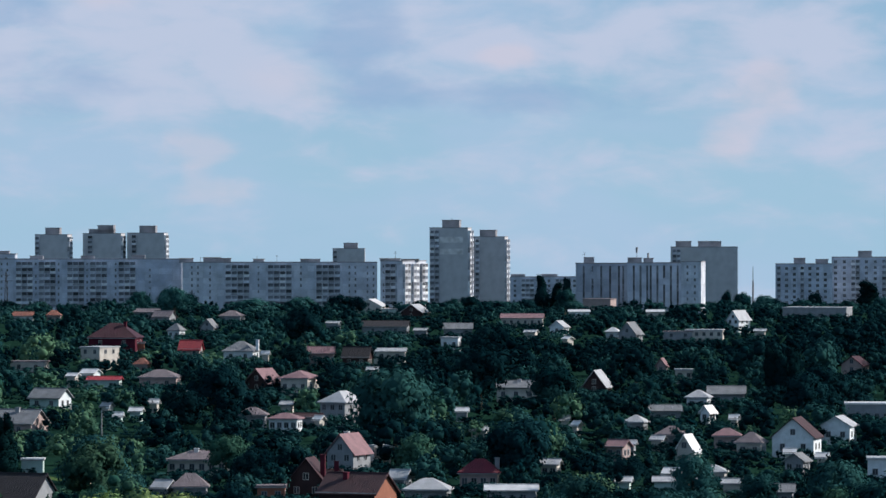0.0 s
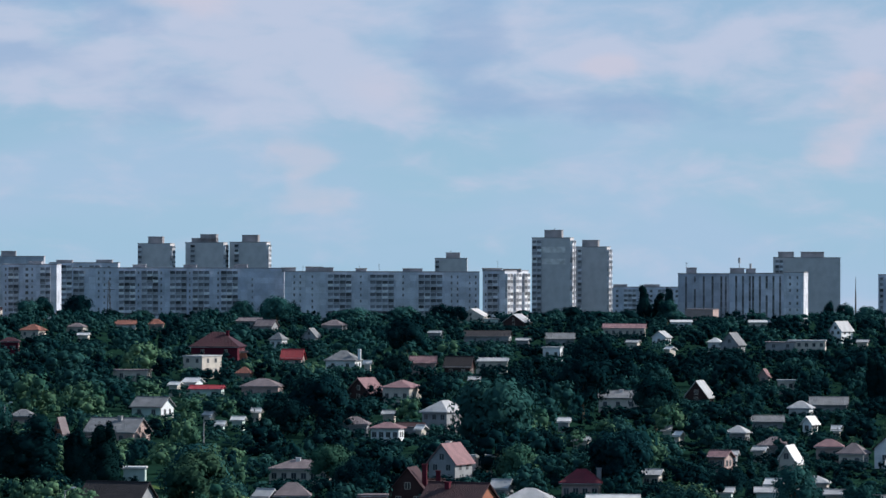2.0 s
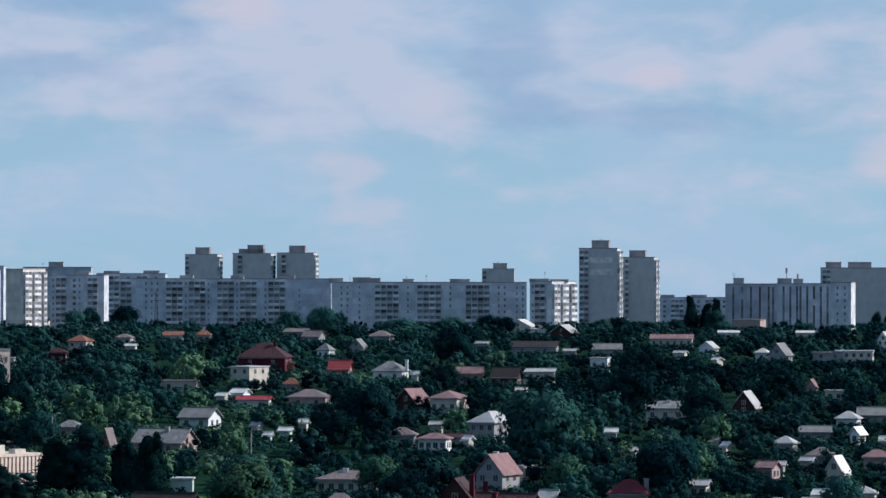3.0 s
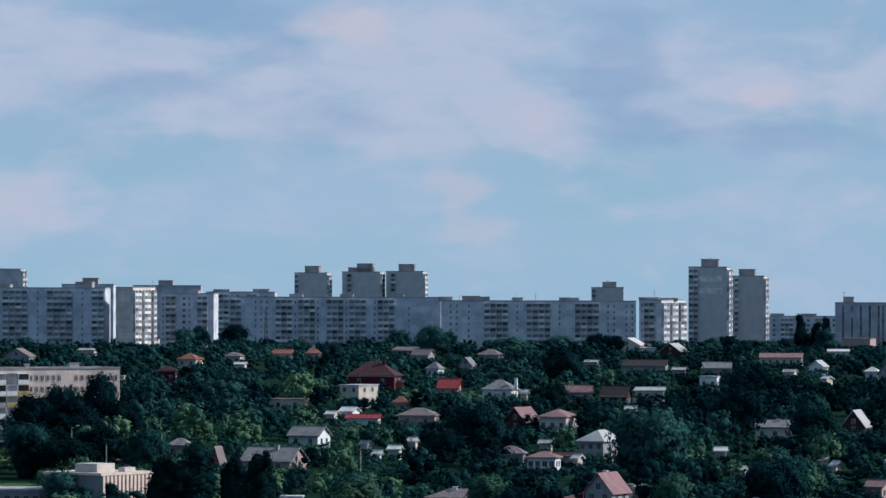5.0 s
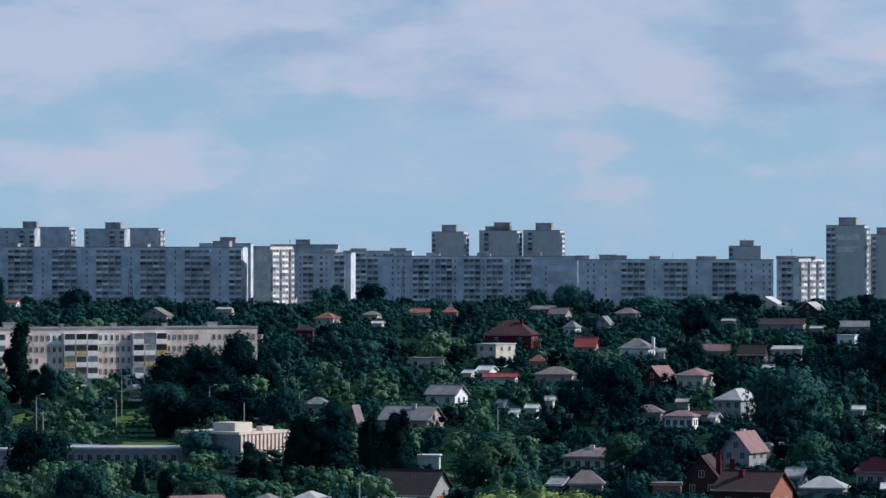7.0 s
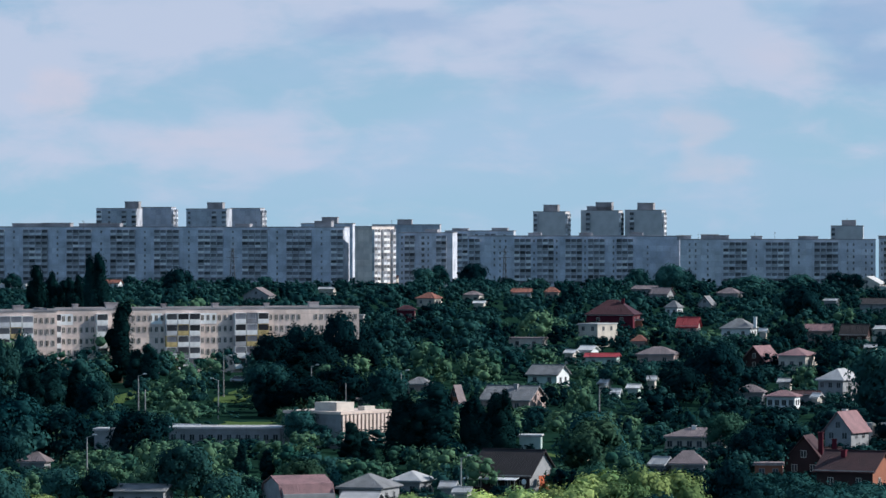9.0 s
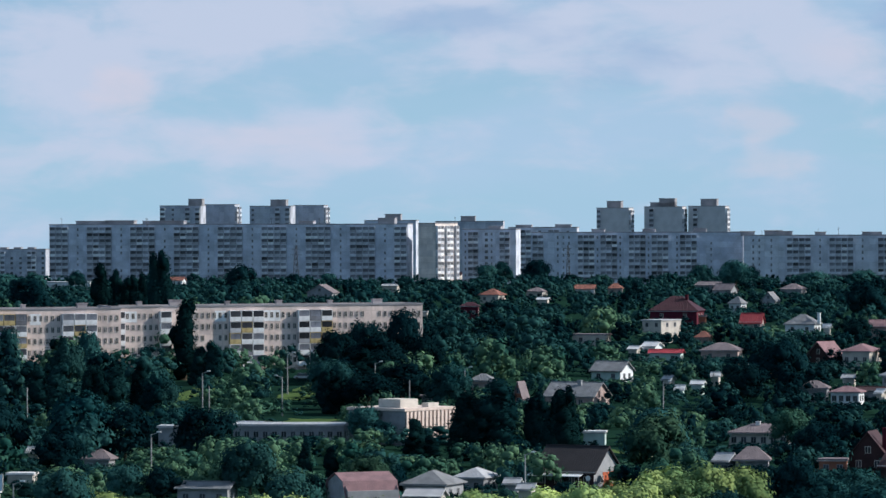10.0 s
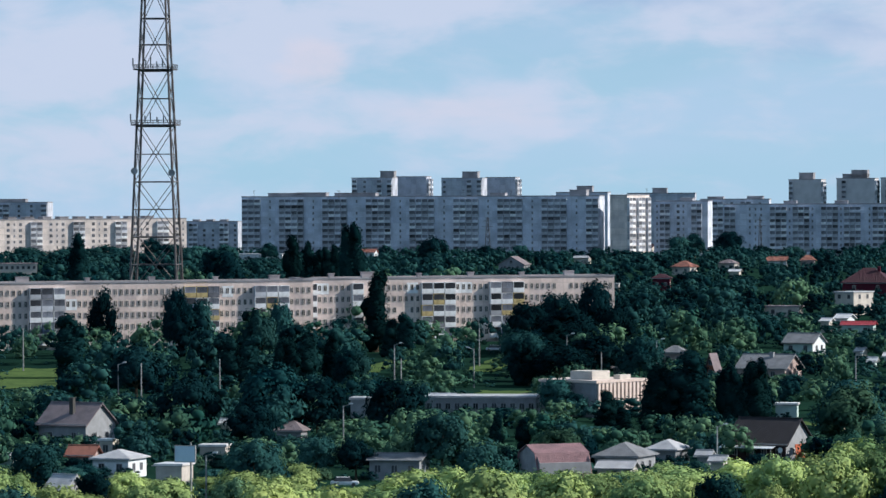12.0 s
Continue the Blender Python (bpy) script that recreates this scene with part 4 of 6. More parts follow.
house(-86.7, 1439.9, 3.5, 4.5, 0.8, "flat", R_TAN, M_ORANGE, "orange-brick annexe of the dark red house", show=0.6, plot=False)
house(19.0, 1183.9, 12.9, 3.4, 1.6, "gx", R_SLATE, M_CREAM, "wide house with a grey corrugated roof", dp=8, rot=-6, wins=4, show=0.8, chimney=(-1, 0.4, 0.3, M_BRICK))
house(37.1, 1213.2, 7.0, 2.4, 4.0, "gy", R_PALE, M_BROWNW, "steep-roofed brown house with a pale sunlit slope", dp=7, rot=-16, wins=1, show=0.3)
house(65.3, 1162.6, 8.6, 3.0, 1.8, "gx", R_SLATE, M_GREYPL, GREY_GABLE, dp=7, rot=-4, show=0.3)
house(58.0, 1146.4, 5.6, 3.0, 1.8, "hip", R_PALE, M_WHITE, "white house with a pale hipped roof", rot=-16, show=0.4)
house(48.2, 1095.6, 6.4, 3.0, 1.2, "gx", R_SLATE, M_GREYPL, GREY_GABLE, dp=7, show=0.4)
house(57.3, 1093.1, 3.4, 3.0, 1.4, "gy", R_WHITE, M_WHITE, "small white gabled outbuilding", rot=-30, dp=5, wins=1, show=0.7)
house(69.1, 984.4, 10.1, 4.2, 4.0, "gy", R_BROWN, M_WHITE, "white gabled house with a reddish-brown roof", dp=9, rot=-14, wins=2, show=0.9)
house(80.5, 1025.4, 7.6, 4.0, 2.0, "gy", R_PALE, M_WHITE, "white gabled house with a pale roof", dp=8, rot=-16, wins=2, show=0.9)
house(92.2, 1083.3, 12.1, 5.0, 0.5, "flat", R_WHITE, M_GREYPL, "long grey flat-roofed building with roof vents", dp=9, rot=-4, wins=6, show=0.6)
house(60.0, 983.0, 5.9, 3.0, 2.2, "hip", R_TAN, M_CREAM, "beige house with a weathered hip roof", rot=-18, show=0.5)
house(56.5, 1005.5, 5.4, 3.0, 1.6, "hip", R_PINK, M_PINK, "low pink-roofed house among garden trees", rot=-5, show=0.3)
house(46.3, 955.3, 4.9, 3.4, 3.2, "gy", R_WHITE, M_CREAM, "steep house with a bright metal roof in sunlight", dp=7, rot=-20, wins=1, show=0.8)
house(80.0, 904.2, 8.1, 4.6, 0.5, "flat", R_PALE, M_WHITE, "white rendered flat-roofed building", dp=10, rot=-4, wins=3, show=1.0)
house(47.7, 892.6, 5.0, 3.0, 1.3, "hip", R_PALE, M_CREAM, "pale hip-roofed garden house", rot=-10, show=0.3)
house(40.5, 889.6, 3.4, 3.0, 0.9, "gx", R_WHITE, M_GREYPL, "bright sheet-roofed shed among garden trees", dp=5, rot=-15, show=0.3)
house(55.3, 835.8, 5.8, 3.0, 1.2, "gx", R_SLATE, M_GREYPL, GREY_GABLE, dp=7, rot=-6, show=0.5)
house(65.2, 929.2, 4.8, 3.0, 1.4, "gy", R_SLATE, M_GREYPL, "small grey gabled house", dp=6, rot=-20, wins=2, show=0.6)
house(40.2, 1052.7, 4.9, 3.0, 1.6, "hip", R_PALE, M_GREYPL, "pale-roofed garden house among garden trees", rot=-20, show=0.3)
house(45.8, 1009.8, 6.3, 3.0, 1.8, "hip", R_TAN, M_GREYPL, GREY_HIP, rot=-12, show=0.2)
house(33.8, 973.3, 4.8, 3.0, 1.2, "gx", R_PINK, M_PINK, "pinkish sheet-roofed shed among garden trees", dp=5, rot=-22, show=0.3)
house(19.6, 917.5, 3.7, 3.0, 0.9, "gx", R_PALE, M_CREAM, "cream garden shed with a pale roof", dp=5, rot=-14, show=0.6)
house(11.4, 840.8, 8.4, 3.0, 0.8, "gx", R_WHITE, M_GREYPL, "long low shed with bright roof sheets", dp=5, rot=-3, show=0.4)
house(-28.9, 850.2, 4.6, 3.0, 0.9, "flat", R_TAN, M_ORANGE, "low orange-brick garage among garden trees", dp=6, show=0.6)
house(-108.5, 1326.6, 9.8, 3.0, 0.8, "flat", R_TAN, M_CREAM, "low beige outbuilding among garden trees", dp=6, rot=-8, show=0.6)
house(-87.9, 1260.8, 4.8, 3.0, 1.0, "gx", R_WHITE, M_WHITE, "bright sheet-roofed shed among garden trees", dp=5, rot=-20, show=0.5)
house(-20.3, 1107.3, 4.7, 2.4, 0.8, "gx", R_PALE, M_GREYPL, "bright sheet-roofed shed among garden trees", dp=4, rot=-10, show=0.2)
house(-57.6, 1175.3, 3.4, 2.4, 0.8, "gx", R_PALE, M_GREYPL, "bright sheet-roofed shed among garden trees", dp=4, rot=-10, show=0.2)
# the rows up the slope
house(-31.8, 2259.3, 14.1, 3.0, 3.6, "gy", R_WHITE, M_CREAM, "cream pedimented house with a bright blue-white roof", dp=10, rot=-16, wins=3, show=0.7)
house(-21.6, 2153.1, 8.7, 2.6, 0.7, "flat", R_PALE, M_TEAL, "pale green flat-roofed shed", dp=6, show=0.6)
house(-11.2, 2040.8, 11.4, 3.0, 3.4, "gy", R_PALE, M_BROWNW, "brown gabled house with a pale roof edge", rot=-24, wins=1, show=0.6)
house(29.6, 1883.8, 16.0, 3.4, 1.6, "gx", R_PINK, M_CREAM, "long cream building with a pink roof", dp=9, rot=-4, wins=6, show=0.9)
house(60.5, 1628.6, 8.0, 3.2, 4.0, "gy", R_SLATE, M_GREYPL, "grey gabled house among garden trees", dp=9, rot=-20, wins=2, show=0.6)
house(72.5, 1560.7, 8.7, 5.0, 0.6, "flat", R_TAN, M_GREYPL, "grey two-storey flat-roofed house", floors=2, dp=8, show=0.5)
house(80.9, 1561.3, 12.2, 5.5, 0.6, "flat", R_PALE, M_CREAM, "beige two-storey flat-roofed house", floors=2, wins=5, dp=8, rot=-6, show=0.6)
house(103.8, 1773.2, 8.3, 5.0, 3.4, "gy", R_PALE, M_WHITE, "white gabled house with a pale metal roof", dp=11, rot=-34, wins=2, floors=2, show=0.7)
house(147.0, 1980.5, 27.9, 5.5, 0.5, "flat", R_PALE, M_GREYPL, "long grey flat-roofed works building with a sunlit end", dp=14, rot=-14, wins=6, show=0.7)
house(68.1, 2194.4, 14.7, 6.5, 0.5, "flat", R_TAN, M_PINK, "brown-grey low building with a sunlit end", dp=12, rot=-14, wins=3, show=0.6)
house(-19.9, 1747.6, 16.4, 3.0, 2.0, "gx", R_DARK, M_GREYPL, "dark-roofed house among old trees", rot=-4, show=0.6)
house(2.4, 1528.2, 6.1, 4.0, 0.6, "flat", R_PALE, M_WHITE, "white flat-roofed house among garden trees", rot=-12, show=0.8)
house(5.0, 1709.9, 9.5, 3.0, 2.0, "gx", R_SLATE, M_GREYPL, GREY_GABLE, show=0.3)
house(-33.6, 1394.3, 7.2, 3.0, 1.8, "gx", R_PINK, M_PINK, "house with a faded pink sheet roof", rot=-3, show=0.3)
house(-23.1, 1362.7, 7.9, 3.0, 3.0, "gx", R_DARK, M_BROWNW, "dark brown house with a dark roof", rot=-12, show=0.6)
house(-14.8, 1409.8, 8.8, 3.0, 0.8, "gx", R_PALE, M_CREAM, "low cream shed with a pale roof", rot=-2, show=0.3)
house(-80.7, 1745.8, 5.9, 3.0, 3.0, "gy", R_SLATE, M_GREYPL, "small grey gabled house", rot=-20, wins=1, show=0.5)
house(-106.9, 1937.7, 8.7, 3.0, 2.4, "gx", R_TAN, M_GREYPL, GREY_GABLE, rot=-20, show=0.3)
house(-88.6, 1680.3, 5.6, 3.0, 2.6, "hip", R_SLATE, M_WHITE, GREY_HIP, rot=-25, show=0.5)
house(-81.0, 1939.0, 10.0, 3.0, 2.4, "hip", R_TAN, M_GREYPL, GREY_HIP, rot=-15, show=0.2)
house(40.2, 1747.2, 6.6, 3.0, 2.2, "gy", R_PALE, M_WHITE, "small white gabled house", rot=-25, wins=1, show=0.5)
house(55.6, 1655.2, 4.8, 3.0, 1.6, "hip", R_WHITE, M_WHITE, "small white house among garden trees", rot=-15, wins=1, show=0.5)
house(106.7, 1308.5, 7.3, 3.0, 2.4, "gy", R_MAROON, M_PINK, "house with a dark red gable roof", rot=-25, wins=1, show=0.3)
house(60.9, 1277.9, 4.3, 3.0, 0.7, "flat", R_PALE, M_CREAM, "low beige outbuilding among garden trees", show=0.6)
house(56.8, 1311.6, 2.9, 3.0, 1.8, "gy", R_PINK, M_PINK, "small pink gabled house", rot=-20, wins=1, show=0.6)
house(-162.5, 1958.0, 7.5, 3.0, 1.6, "gx", R_ORANGE, M_WHITE, "small house with an orange roof among trees", show=0.2)
house(-150.7, 1959.0, 5.3, 3.0, 2.2, "hip", R_ORANGE, M_PINK, "small house with an orange roof among trees", show=0.2)
house(-118.1, 2037.4, 12.8, 3.0, 1.4, "gx", R_TAN, M_GREYPL, GREY_GABLE, rot=-20, show=0.2)
house(54.9, 2040.1, 8.2, 3.0, 0.8, "gx", R_WHITE, M_WHITE, "bright sheet-roofed shed among garden trees", show=0.3)
house(85.6, 2039.0, 6.8, 3.0, 0.8, "gx", R_WHITE, M_CREAM, "bright sheet-roofed shed among garden trees", show=0.5)
# houses further left
house(-190.1, 842.1, 12.6, 4.2, 3.8, "gx", R_TAN, M_GREYPL, "grey house with a pinkish-grey roof and a dark chimney", dp=8.5, rot=-24, chimney=(0.6, 0.25, 0.9, M_TAR), show=0.6)
house(-175.0, 781.8, 4.5, 2.6, 1.5, "gx", R_ORANGE, M_PINK, "low shed with an orange-red roof", dp=5, rot=-6, show=0.2)
house(-165.6, 763.7, 7.3, 3.0, 1.4, "hip", R_PALE, M_WHITE, "white house with a pale hipped roof", dp=8, rot=-12, show=0.3)
house(-157.0, 688.7, 5.2, 3.0, 2.2, "gx", R_PALE, M_GREYPL, "house with a pinkish pale gable roof", dp=6, rot=-26, show=0.3)
house(-152.1, 741.1, 4.9, 3.4, 0.4, "flat", R_WHITE, M_CREAM, "cream block-walled flat-roofed garage", dp=7, rot=-10, wins=0, show=0.9)
house(-178.0, 815.2, 2.8, 3.0, 0.6, "flat", R_WHITE, M_CREAM, "cream outbuilding in sunlight", dp=6, rot=-14, wins=1, show=0.8)
house(-158.9, 807.5, 4.2, 2.6, 0.5, "flat", R_WHITE, M_CREAM, "low shed with a bright roof edge", dp=5, wins=0, show=0.5)
house(-121.5, 762.2, 8.3, 3.2, 0.8, "gx", R_SLATE, M_GREYPL, "grey-blue rendered bungalow among garden trees", dp=7, rot=-4, wins=3, show=0.9)
house(-152.9, 845.2, 4.8, 3.0, 1.8, "hip", R_TAN, M_GREYPL, GREY_HIP, rot=-8, show=0.2)
house(-96.7, 753.3, 11.7, 3.4, 3.0, "barn", R_PINK, M_GREYPL, "barn-like house with a faded pink mansard roof", dp=9, rot=30, wins=0, show=0.6)
house(-88.4, 776.4, 8.7, 3.0, 2.2, "hip", R_SLATE, M_GREYPL, "grey hip-roofed house with a skylight", dp=9, rot=-14, show=0.4)
house(-87.2, 757.0, 5.6, 2.4, 1.0, "gx", R_PALE, M_CREAM, "shed with a pale sheet roof", dp=5, rot=-6, wins=1, show=0.4)
house(-83.6, 796.0, 6.3, 3.0, 1.6, "hip", R_PALE, M_GREYPL, GREY_HIP, dp=8, rot=-16, show=0.3)
house(-76.1, 937.1, 4.0, 2.6, 0.5, "flat", R_WHITE, M_TEAL, "carport with bright roof sheets", dp=5, wins=0, show=0.8)
house(-114.1, 1103.7, 5.2, 3.0, 1.6, "hip", R_SLATE, M_PINK, "small pink-walled house with a grey hip roof", rot=-8, show=0.5)
house(-101.0, 1054.6, 2.6, 3.0, 3.0, "gy", R_TAN, M_ORANGE, "small brick gabled house", rot=-30, wins=1, show=0.5)
house(-185.6, 1829.7, 9.0, 3.0, 2.4, "hip", R_ORANGE, M_CREAM, "cream house with an orange tiled roof", rot=-20, show=0.7)
house(-266.7, 2426.8, 16.3, 3.0, 2.6, "gx", R_BROWN, M_CREAM, "cream house with a brown roof", rot=-20, show=0.5)
house(-168.7, 1592.0, 5.4, 4.0, 1.4, "hip", R_MAROON, M_DARKRED, "dark red brick house", show=0.5)
house(-175.8, 1897.5, 7.7, 3.0, 1.6, "hip", R_TAN, M_CREAM, "cream house with a tan roof", show=0.5, rot=-15)
house(-256.1, 1888.3, 11.1, 3.0, 3.2, "gy", R_TAN, M_GREYPL, "gabled house with a pinkish-grey roof", rot=-10, wins=2, show=0.6)
house(-372.6, 2260.3, 7.2, 3.0, 1.6, "gx", R_ORANGE, M_WHITE, "white house with an orange roof", rot=-10, show=0.7)
house(-404.8, 2165.5, 19.7, 3.0, 0.6, "flat", R_WHITE, M_WHITE, "long low shed with a bright roof", dp=6, show=0.5)
house(-412.6, 1738.4, 15.2, 6.0, 0.5, "flat", R_TAN, M_CREAM, "cream two-storey flat-roofed building", floors=2, wins=7, dp=9, rot=14, show=0.7)
house(-180.5, 1554.1, 5.2, 3.0, 0.6, "flat", R_PALE, M_CREAM, "low cream outbuilding among garden trees", show=0.3, wins=1)

# ---- sheds, fences and yards glimpsed between the trees ----
SHED = "small pale outbuilding glimpsed between garden trees"
def shed(x, y, w, h, roof, wall, rot=-10):
    house(x, y, w, h, 0.7, "gx", roof, wall, SHED, dp=max(3.0, w * 0.6), rot=rot, wins=0, show=0.55, plot=False)


shed(-67.0, 1105.1, 2.7, 2.4, R_WHITE, M_TEAL)
shed(-74.6, 1124.3, 2.5, 2.4, R_PALE, M_CREAM, -25)
shed(-65.0, 1138.4, 2.0, 2.4, R_WHITE, M_CREAM)
shed(-70.0, 1091.4, 1.7, 2.2, R_WHITE, M_TEAL)
shed(-26.3, 1075.4, 2.2, 2.4, R_WHITE, M_CREAM, -30)
shed(-28.8, 1080.2, 6.0, 2.6, R_BROWN, M_GREYPL)
shed(-34.8, 1130.7, 2.8, 2.4, R_PALE, M_CREAM)
shed(7.4, 1032.7, 3.2, 2.6, R_PALE, M_CREAM, -4)
shed(4.1, 1105.0, 2.5, 2.4, R_WHITE, M_GREYPL, -4)
shed(28.0, 1055.3, 2.1, 2.4, R_WHITE, M_CREAM, -35)
shed(25.9, 1075.4, 1.7, 2.4, R_PALE, M_CREAM)
shed(36.3, 990.4, 2.9, 2.4, R_PALE, M_GREYPL)
shed(40.7, 876.4, 8.2, 2.4, R_PALE, M_TEAL, -3)
shed(31.4, 876.8, 2.5, 2.4, R_WHITE, M_TEAL)
shed(50.2, 871.0, 3.9, 2.4, R_PALE, M_CREAM)
shed(42.8, 1004.9, 2.9, 2.4, R_PALE, M_CREAM, -20)
shed(62.1, 1078.0, 1.7, 2.4, R_WHITE, M_CREAM)
shed(71.2, 949.2, 2.1, 2.4, R_WHITE, M_CREAM)
shed(66.1, 963.7, 1.9, 2.4, R_WHITE, M_CREAM)
shed(-17.9, 1292.8, 2.9, 2.4, R_PALE, M_CREAM)
shed(-92.0, 1258.2, 3.1, 2.4, R_WHITE, M_CREAM, -20)
shed(-49.4, 1408.0, 1.9, 2.4, R_WHITE, M_CREAM)
shed(-106.7, 1581.2, 3.3, 2.4, R_PALE, M_CREAM)
shed(39.1, 1584.3, 3.5, 2.4, R_WHITE, M_CREAM, -40)
shed(29.3, 1684.1, 4.5, 2.4, R_PALE, M_CREAM, -20)
shed(-7.4, 1711.2, 4.6, 2.4, R_PALE, M_GREYPL)
shed(-39.8, 1837.9, 5.3, 2.4, R_PALE, M_GREYPL, -20)
shed(106.5, 1698.8, 3.8, 2.4, R_PALE, M_CREAM)
shed(-65.2, 903.3, 4.4, 2.4, R_PALE, M_CREAM, -20)
shed(-77.3, 793.0, 2.3, 2.4, R_PALE, M_GREYPL)
shed(-73.0, 770.9, 2.4, 2.8, R_PALE, M_CREAM, -10)
shed(-170.1, 877.6, 2.2, 2.4, R_WHITE, M_CREAM)
shed(-184.7, 771.4, 3.5, 2.6, R_WHITE, M_TEAL)
shed(-142.3, 947.2, 5.3, 3.0, R_WHITE, M_CREAM, -10)
shed(-120.6, 1058.8, 3.6, 2.4, R_TAN, M_GREYPL)
shed(-222.8, 1625.4, 2.6, 2.6, R_PALE, M_CREAM)
shed(-162.5, 1779.8, 4.0, 2.4, R_WHITE, M_CREAM)
shed(-249.8, 2051.5, 6.9, 2.6, R_PALE, M_CREAM)


def parked_car(x, y, rot, paint, label):
    ob = thing("car", x, y, ground_height(x, y) + 0.25, rot, label, "car", "parked cars")
    bm = bmesh.new()
    bm_box(bm, -2.1, 2.1, -0.85, 0.85, 0.3, 0.85)
    bmesh.ops.bevel(bm, geom=bm.edges[:], offset=0.12, segments=2, affect="EDGES")
    body = part("body", bm, paint, ob)
    bm = bmesh.new()
    top, low = ((-1.2, 0.7), (-1.6, 1.2))
    v = [bm.verts.new((xx, yy, zz)) for zz, (x0, x1), q in ((0.84, low, 0.78), (1.45, top, 0.62)) for xx, yy in ((x0, -q), (x1, -q), (x1, q), (x0, q))]
    for ids in ((4, 5, 6, 7), (0, 1, 5, 4), (1, 2, 6, 5), (2, 3, 7, 6), (3, 0, 4, 7)):
        bm.faces.new([v[i] for i in ids]).material_index = 0 if ids[0] == 4 else 1
    part("cabin", bm, [paint, M_GLASS], ob)
    for wx in (-1.35, 1.35):
        for wy in (-0.82, 0.82):
            bm = bmesh.new()
            bm_rod(bm, (wx, wy - 0.1, 0.31), (wx, wy + 0.1, 0.31), 0.31, n=12)
            part("wheel", bm, M_TAR, ob)
    keep_open(x, y, ground_height(x, y) + 0.5, 2.4)


parked_car(-126.3, 743.6, 8, M_WHITE, "white car parked beside a low shed")
parked_car(-161.0, 1155.8, 0, M_WHITE, "white car parked by the lawn")
parked_car(-158.6, 1156.1, 0, M_LAMP, "silver car parked by the lawn")

# ---- school-like low building ----
house(-133.7, 938.3, 21.2, 3.6, 0.4, "flat", R_PALE, M_GREYPL, "long low grey wing with a bright roof edge", dp=9, rot=2, wins=12, show=0.8)
house(-150.4, 907.9, 5.3, 5.0, 0.4, "flat", R_PALE, M_GREYPL, "blank grey rendered block with a flat roof", dp=8, rot=0, wins=0, show=1.0)
sx = thing("public_hall", -116.8, 937.2, -7.7, -34, "two-storey hall with a sunlit pilastered side and flat roof", "public building")
bm = bmesh.new()
bm_box(bm, -6.85, 6.85, 0, 14.5, -1, 6.4)
part("wall", bm, M_GREYPL, sx)
bm = bmesh.new()
bm_box(bm, -7.15, 7.25, -0.3, 14.8, 6.404, 6.9)
part("roof_edge", bm, M_PALEPINK, sx, "cream cornice")
bm = bmesh.new()
bm_box(bm, -1.2, 4.2, 2, 7, 6.904, 8.5)
bm_box(bm, 4.3, 5.9, 8, 11, 6.904, 7.7)
part("roof_house", bm, M_CREAM, sx, "cream roof house")
bm = bmesh.new()
bm_box(bm, 6.83, 6.90, 0.2, 14.3, 0.5, 5.2)
part("glazing", bm, M_GLASS, sx, "dark glazing between pilasters")
bm = bmesh.new()
bm_box(bm, -0.2, 0.30, -0.30, 0.30, 0, 6.1)
PILASTER = mesh_of("pilaster", bm, M_PALEPINK)
pieces("pilaster", PILASTER, [Matrix.Translation((6.91, 0.6 + i * 1.11, 0.2)) for i in range(13)], sx)
keep_open(-111.5, 935.5, -3.4, 9.5, -4)
PLOTS.append((-116.1, 962.6, 10))

# ---- lattice mast ----
mast = thing("lattice_mast", -262.85, 1263.0, 0, 4, "tall grey steel lattice mast with two antenna platforms", "radio mast")


def half_width(z):
    return 6.32 - 0.0405 * z


levels = [0.0, 7.7, 21.7, 35.7, 49.8, 63.9, 77.2, 90.0, 103.0]
for ix, iy in ((-1, -1), (1, -1), (1, 1), (-1, 1)):
    bm = bmesh.new()
    a, b = half_width(-5.0), half_width(levels[-1])
    bm_rod(bm, (ix * a, iy * a, -5.0), (ix * b, iy * b, levels[-1]), 0.32, 0.26, 8)
    part("leg", bm, M_METAL, mast)
for z0, z1 in zip(levels, levels[1:]):
    a, b, c = half_width(z0), half_width(z1), half_width((z0 + z1) / 2)
    zm = (z0 + z1) / 2
    for k in range(4):
        t = pose(0, 0, 0, 0, 0, 90 * k)
        bm = bmesh.new()
        bm_rod(bm, (-b, -b, z1), (b, -b, z1), 0.2, n=6)
        bm.transform(t)
        part("girt", bm, M_METAL, mast)
        bm = bmesh.new()
        bm_rod(bm, (-c, -c, zm), (c, -c, zm), 0.13, n=6)
        bm.transform(t)
        part("girt", bm, M_METAL, mast)
        for s in (-1, 1):
            bm = bmesh.new()
            bm_rod(bm, (-s * a, -a, z0), (s * b, -b, z1), 0.1, n=5)
            bm.transform(t)
            part("brace", bm, M_METAL, mast)
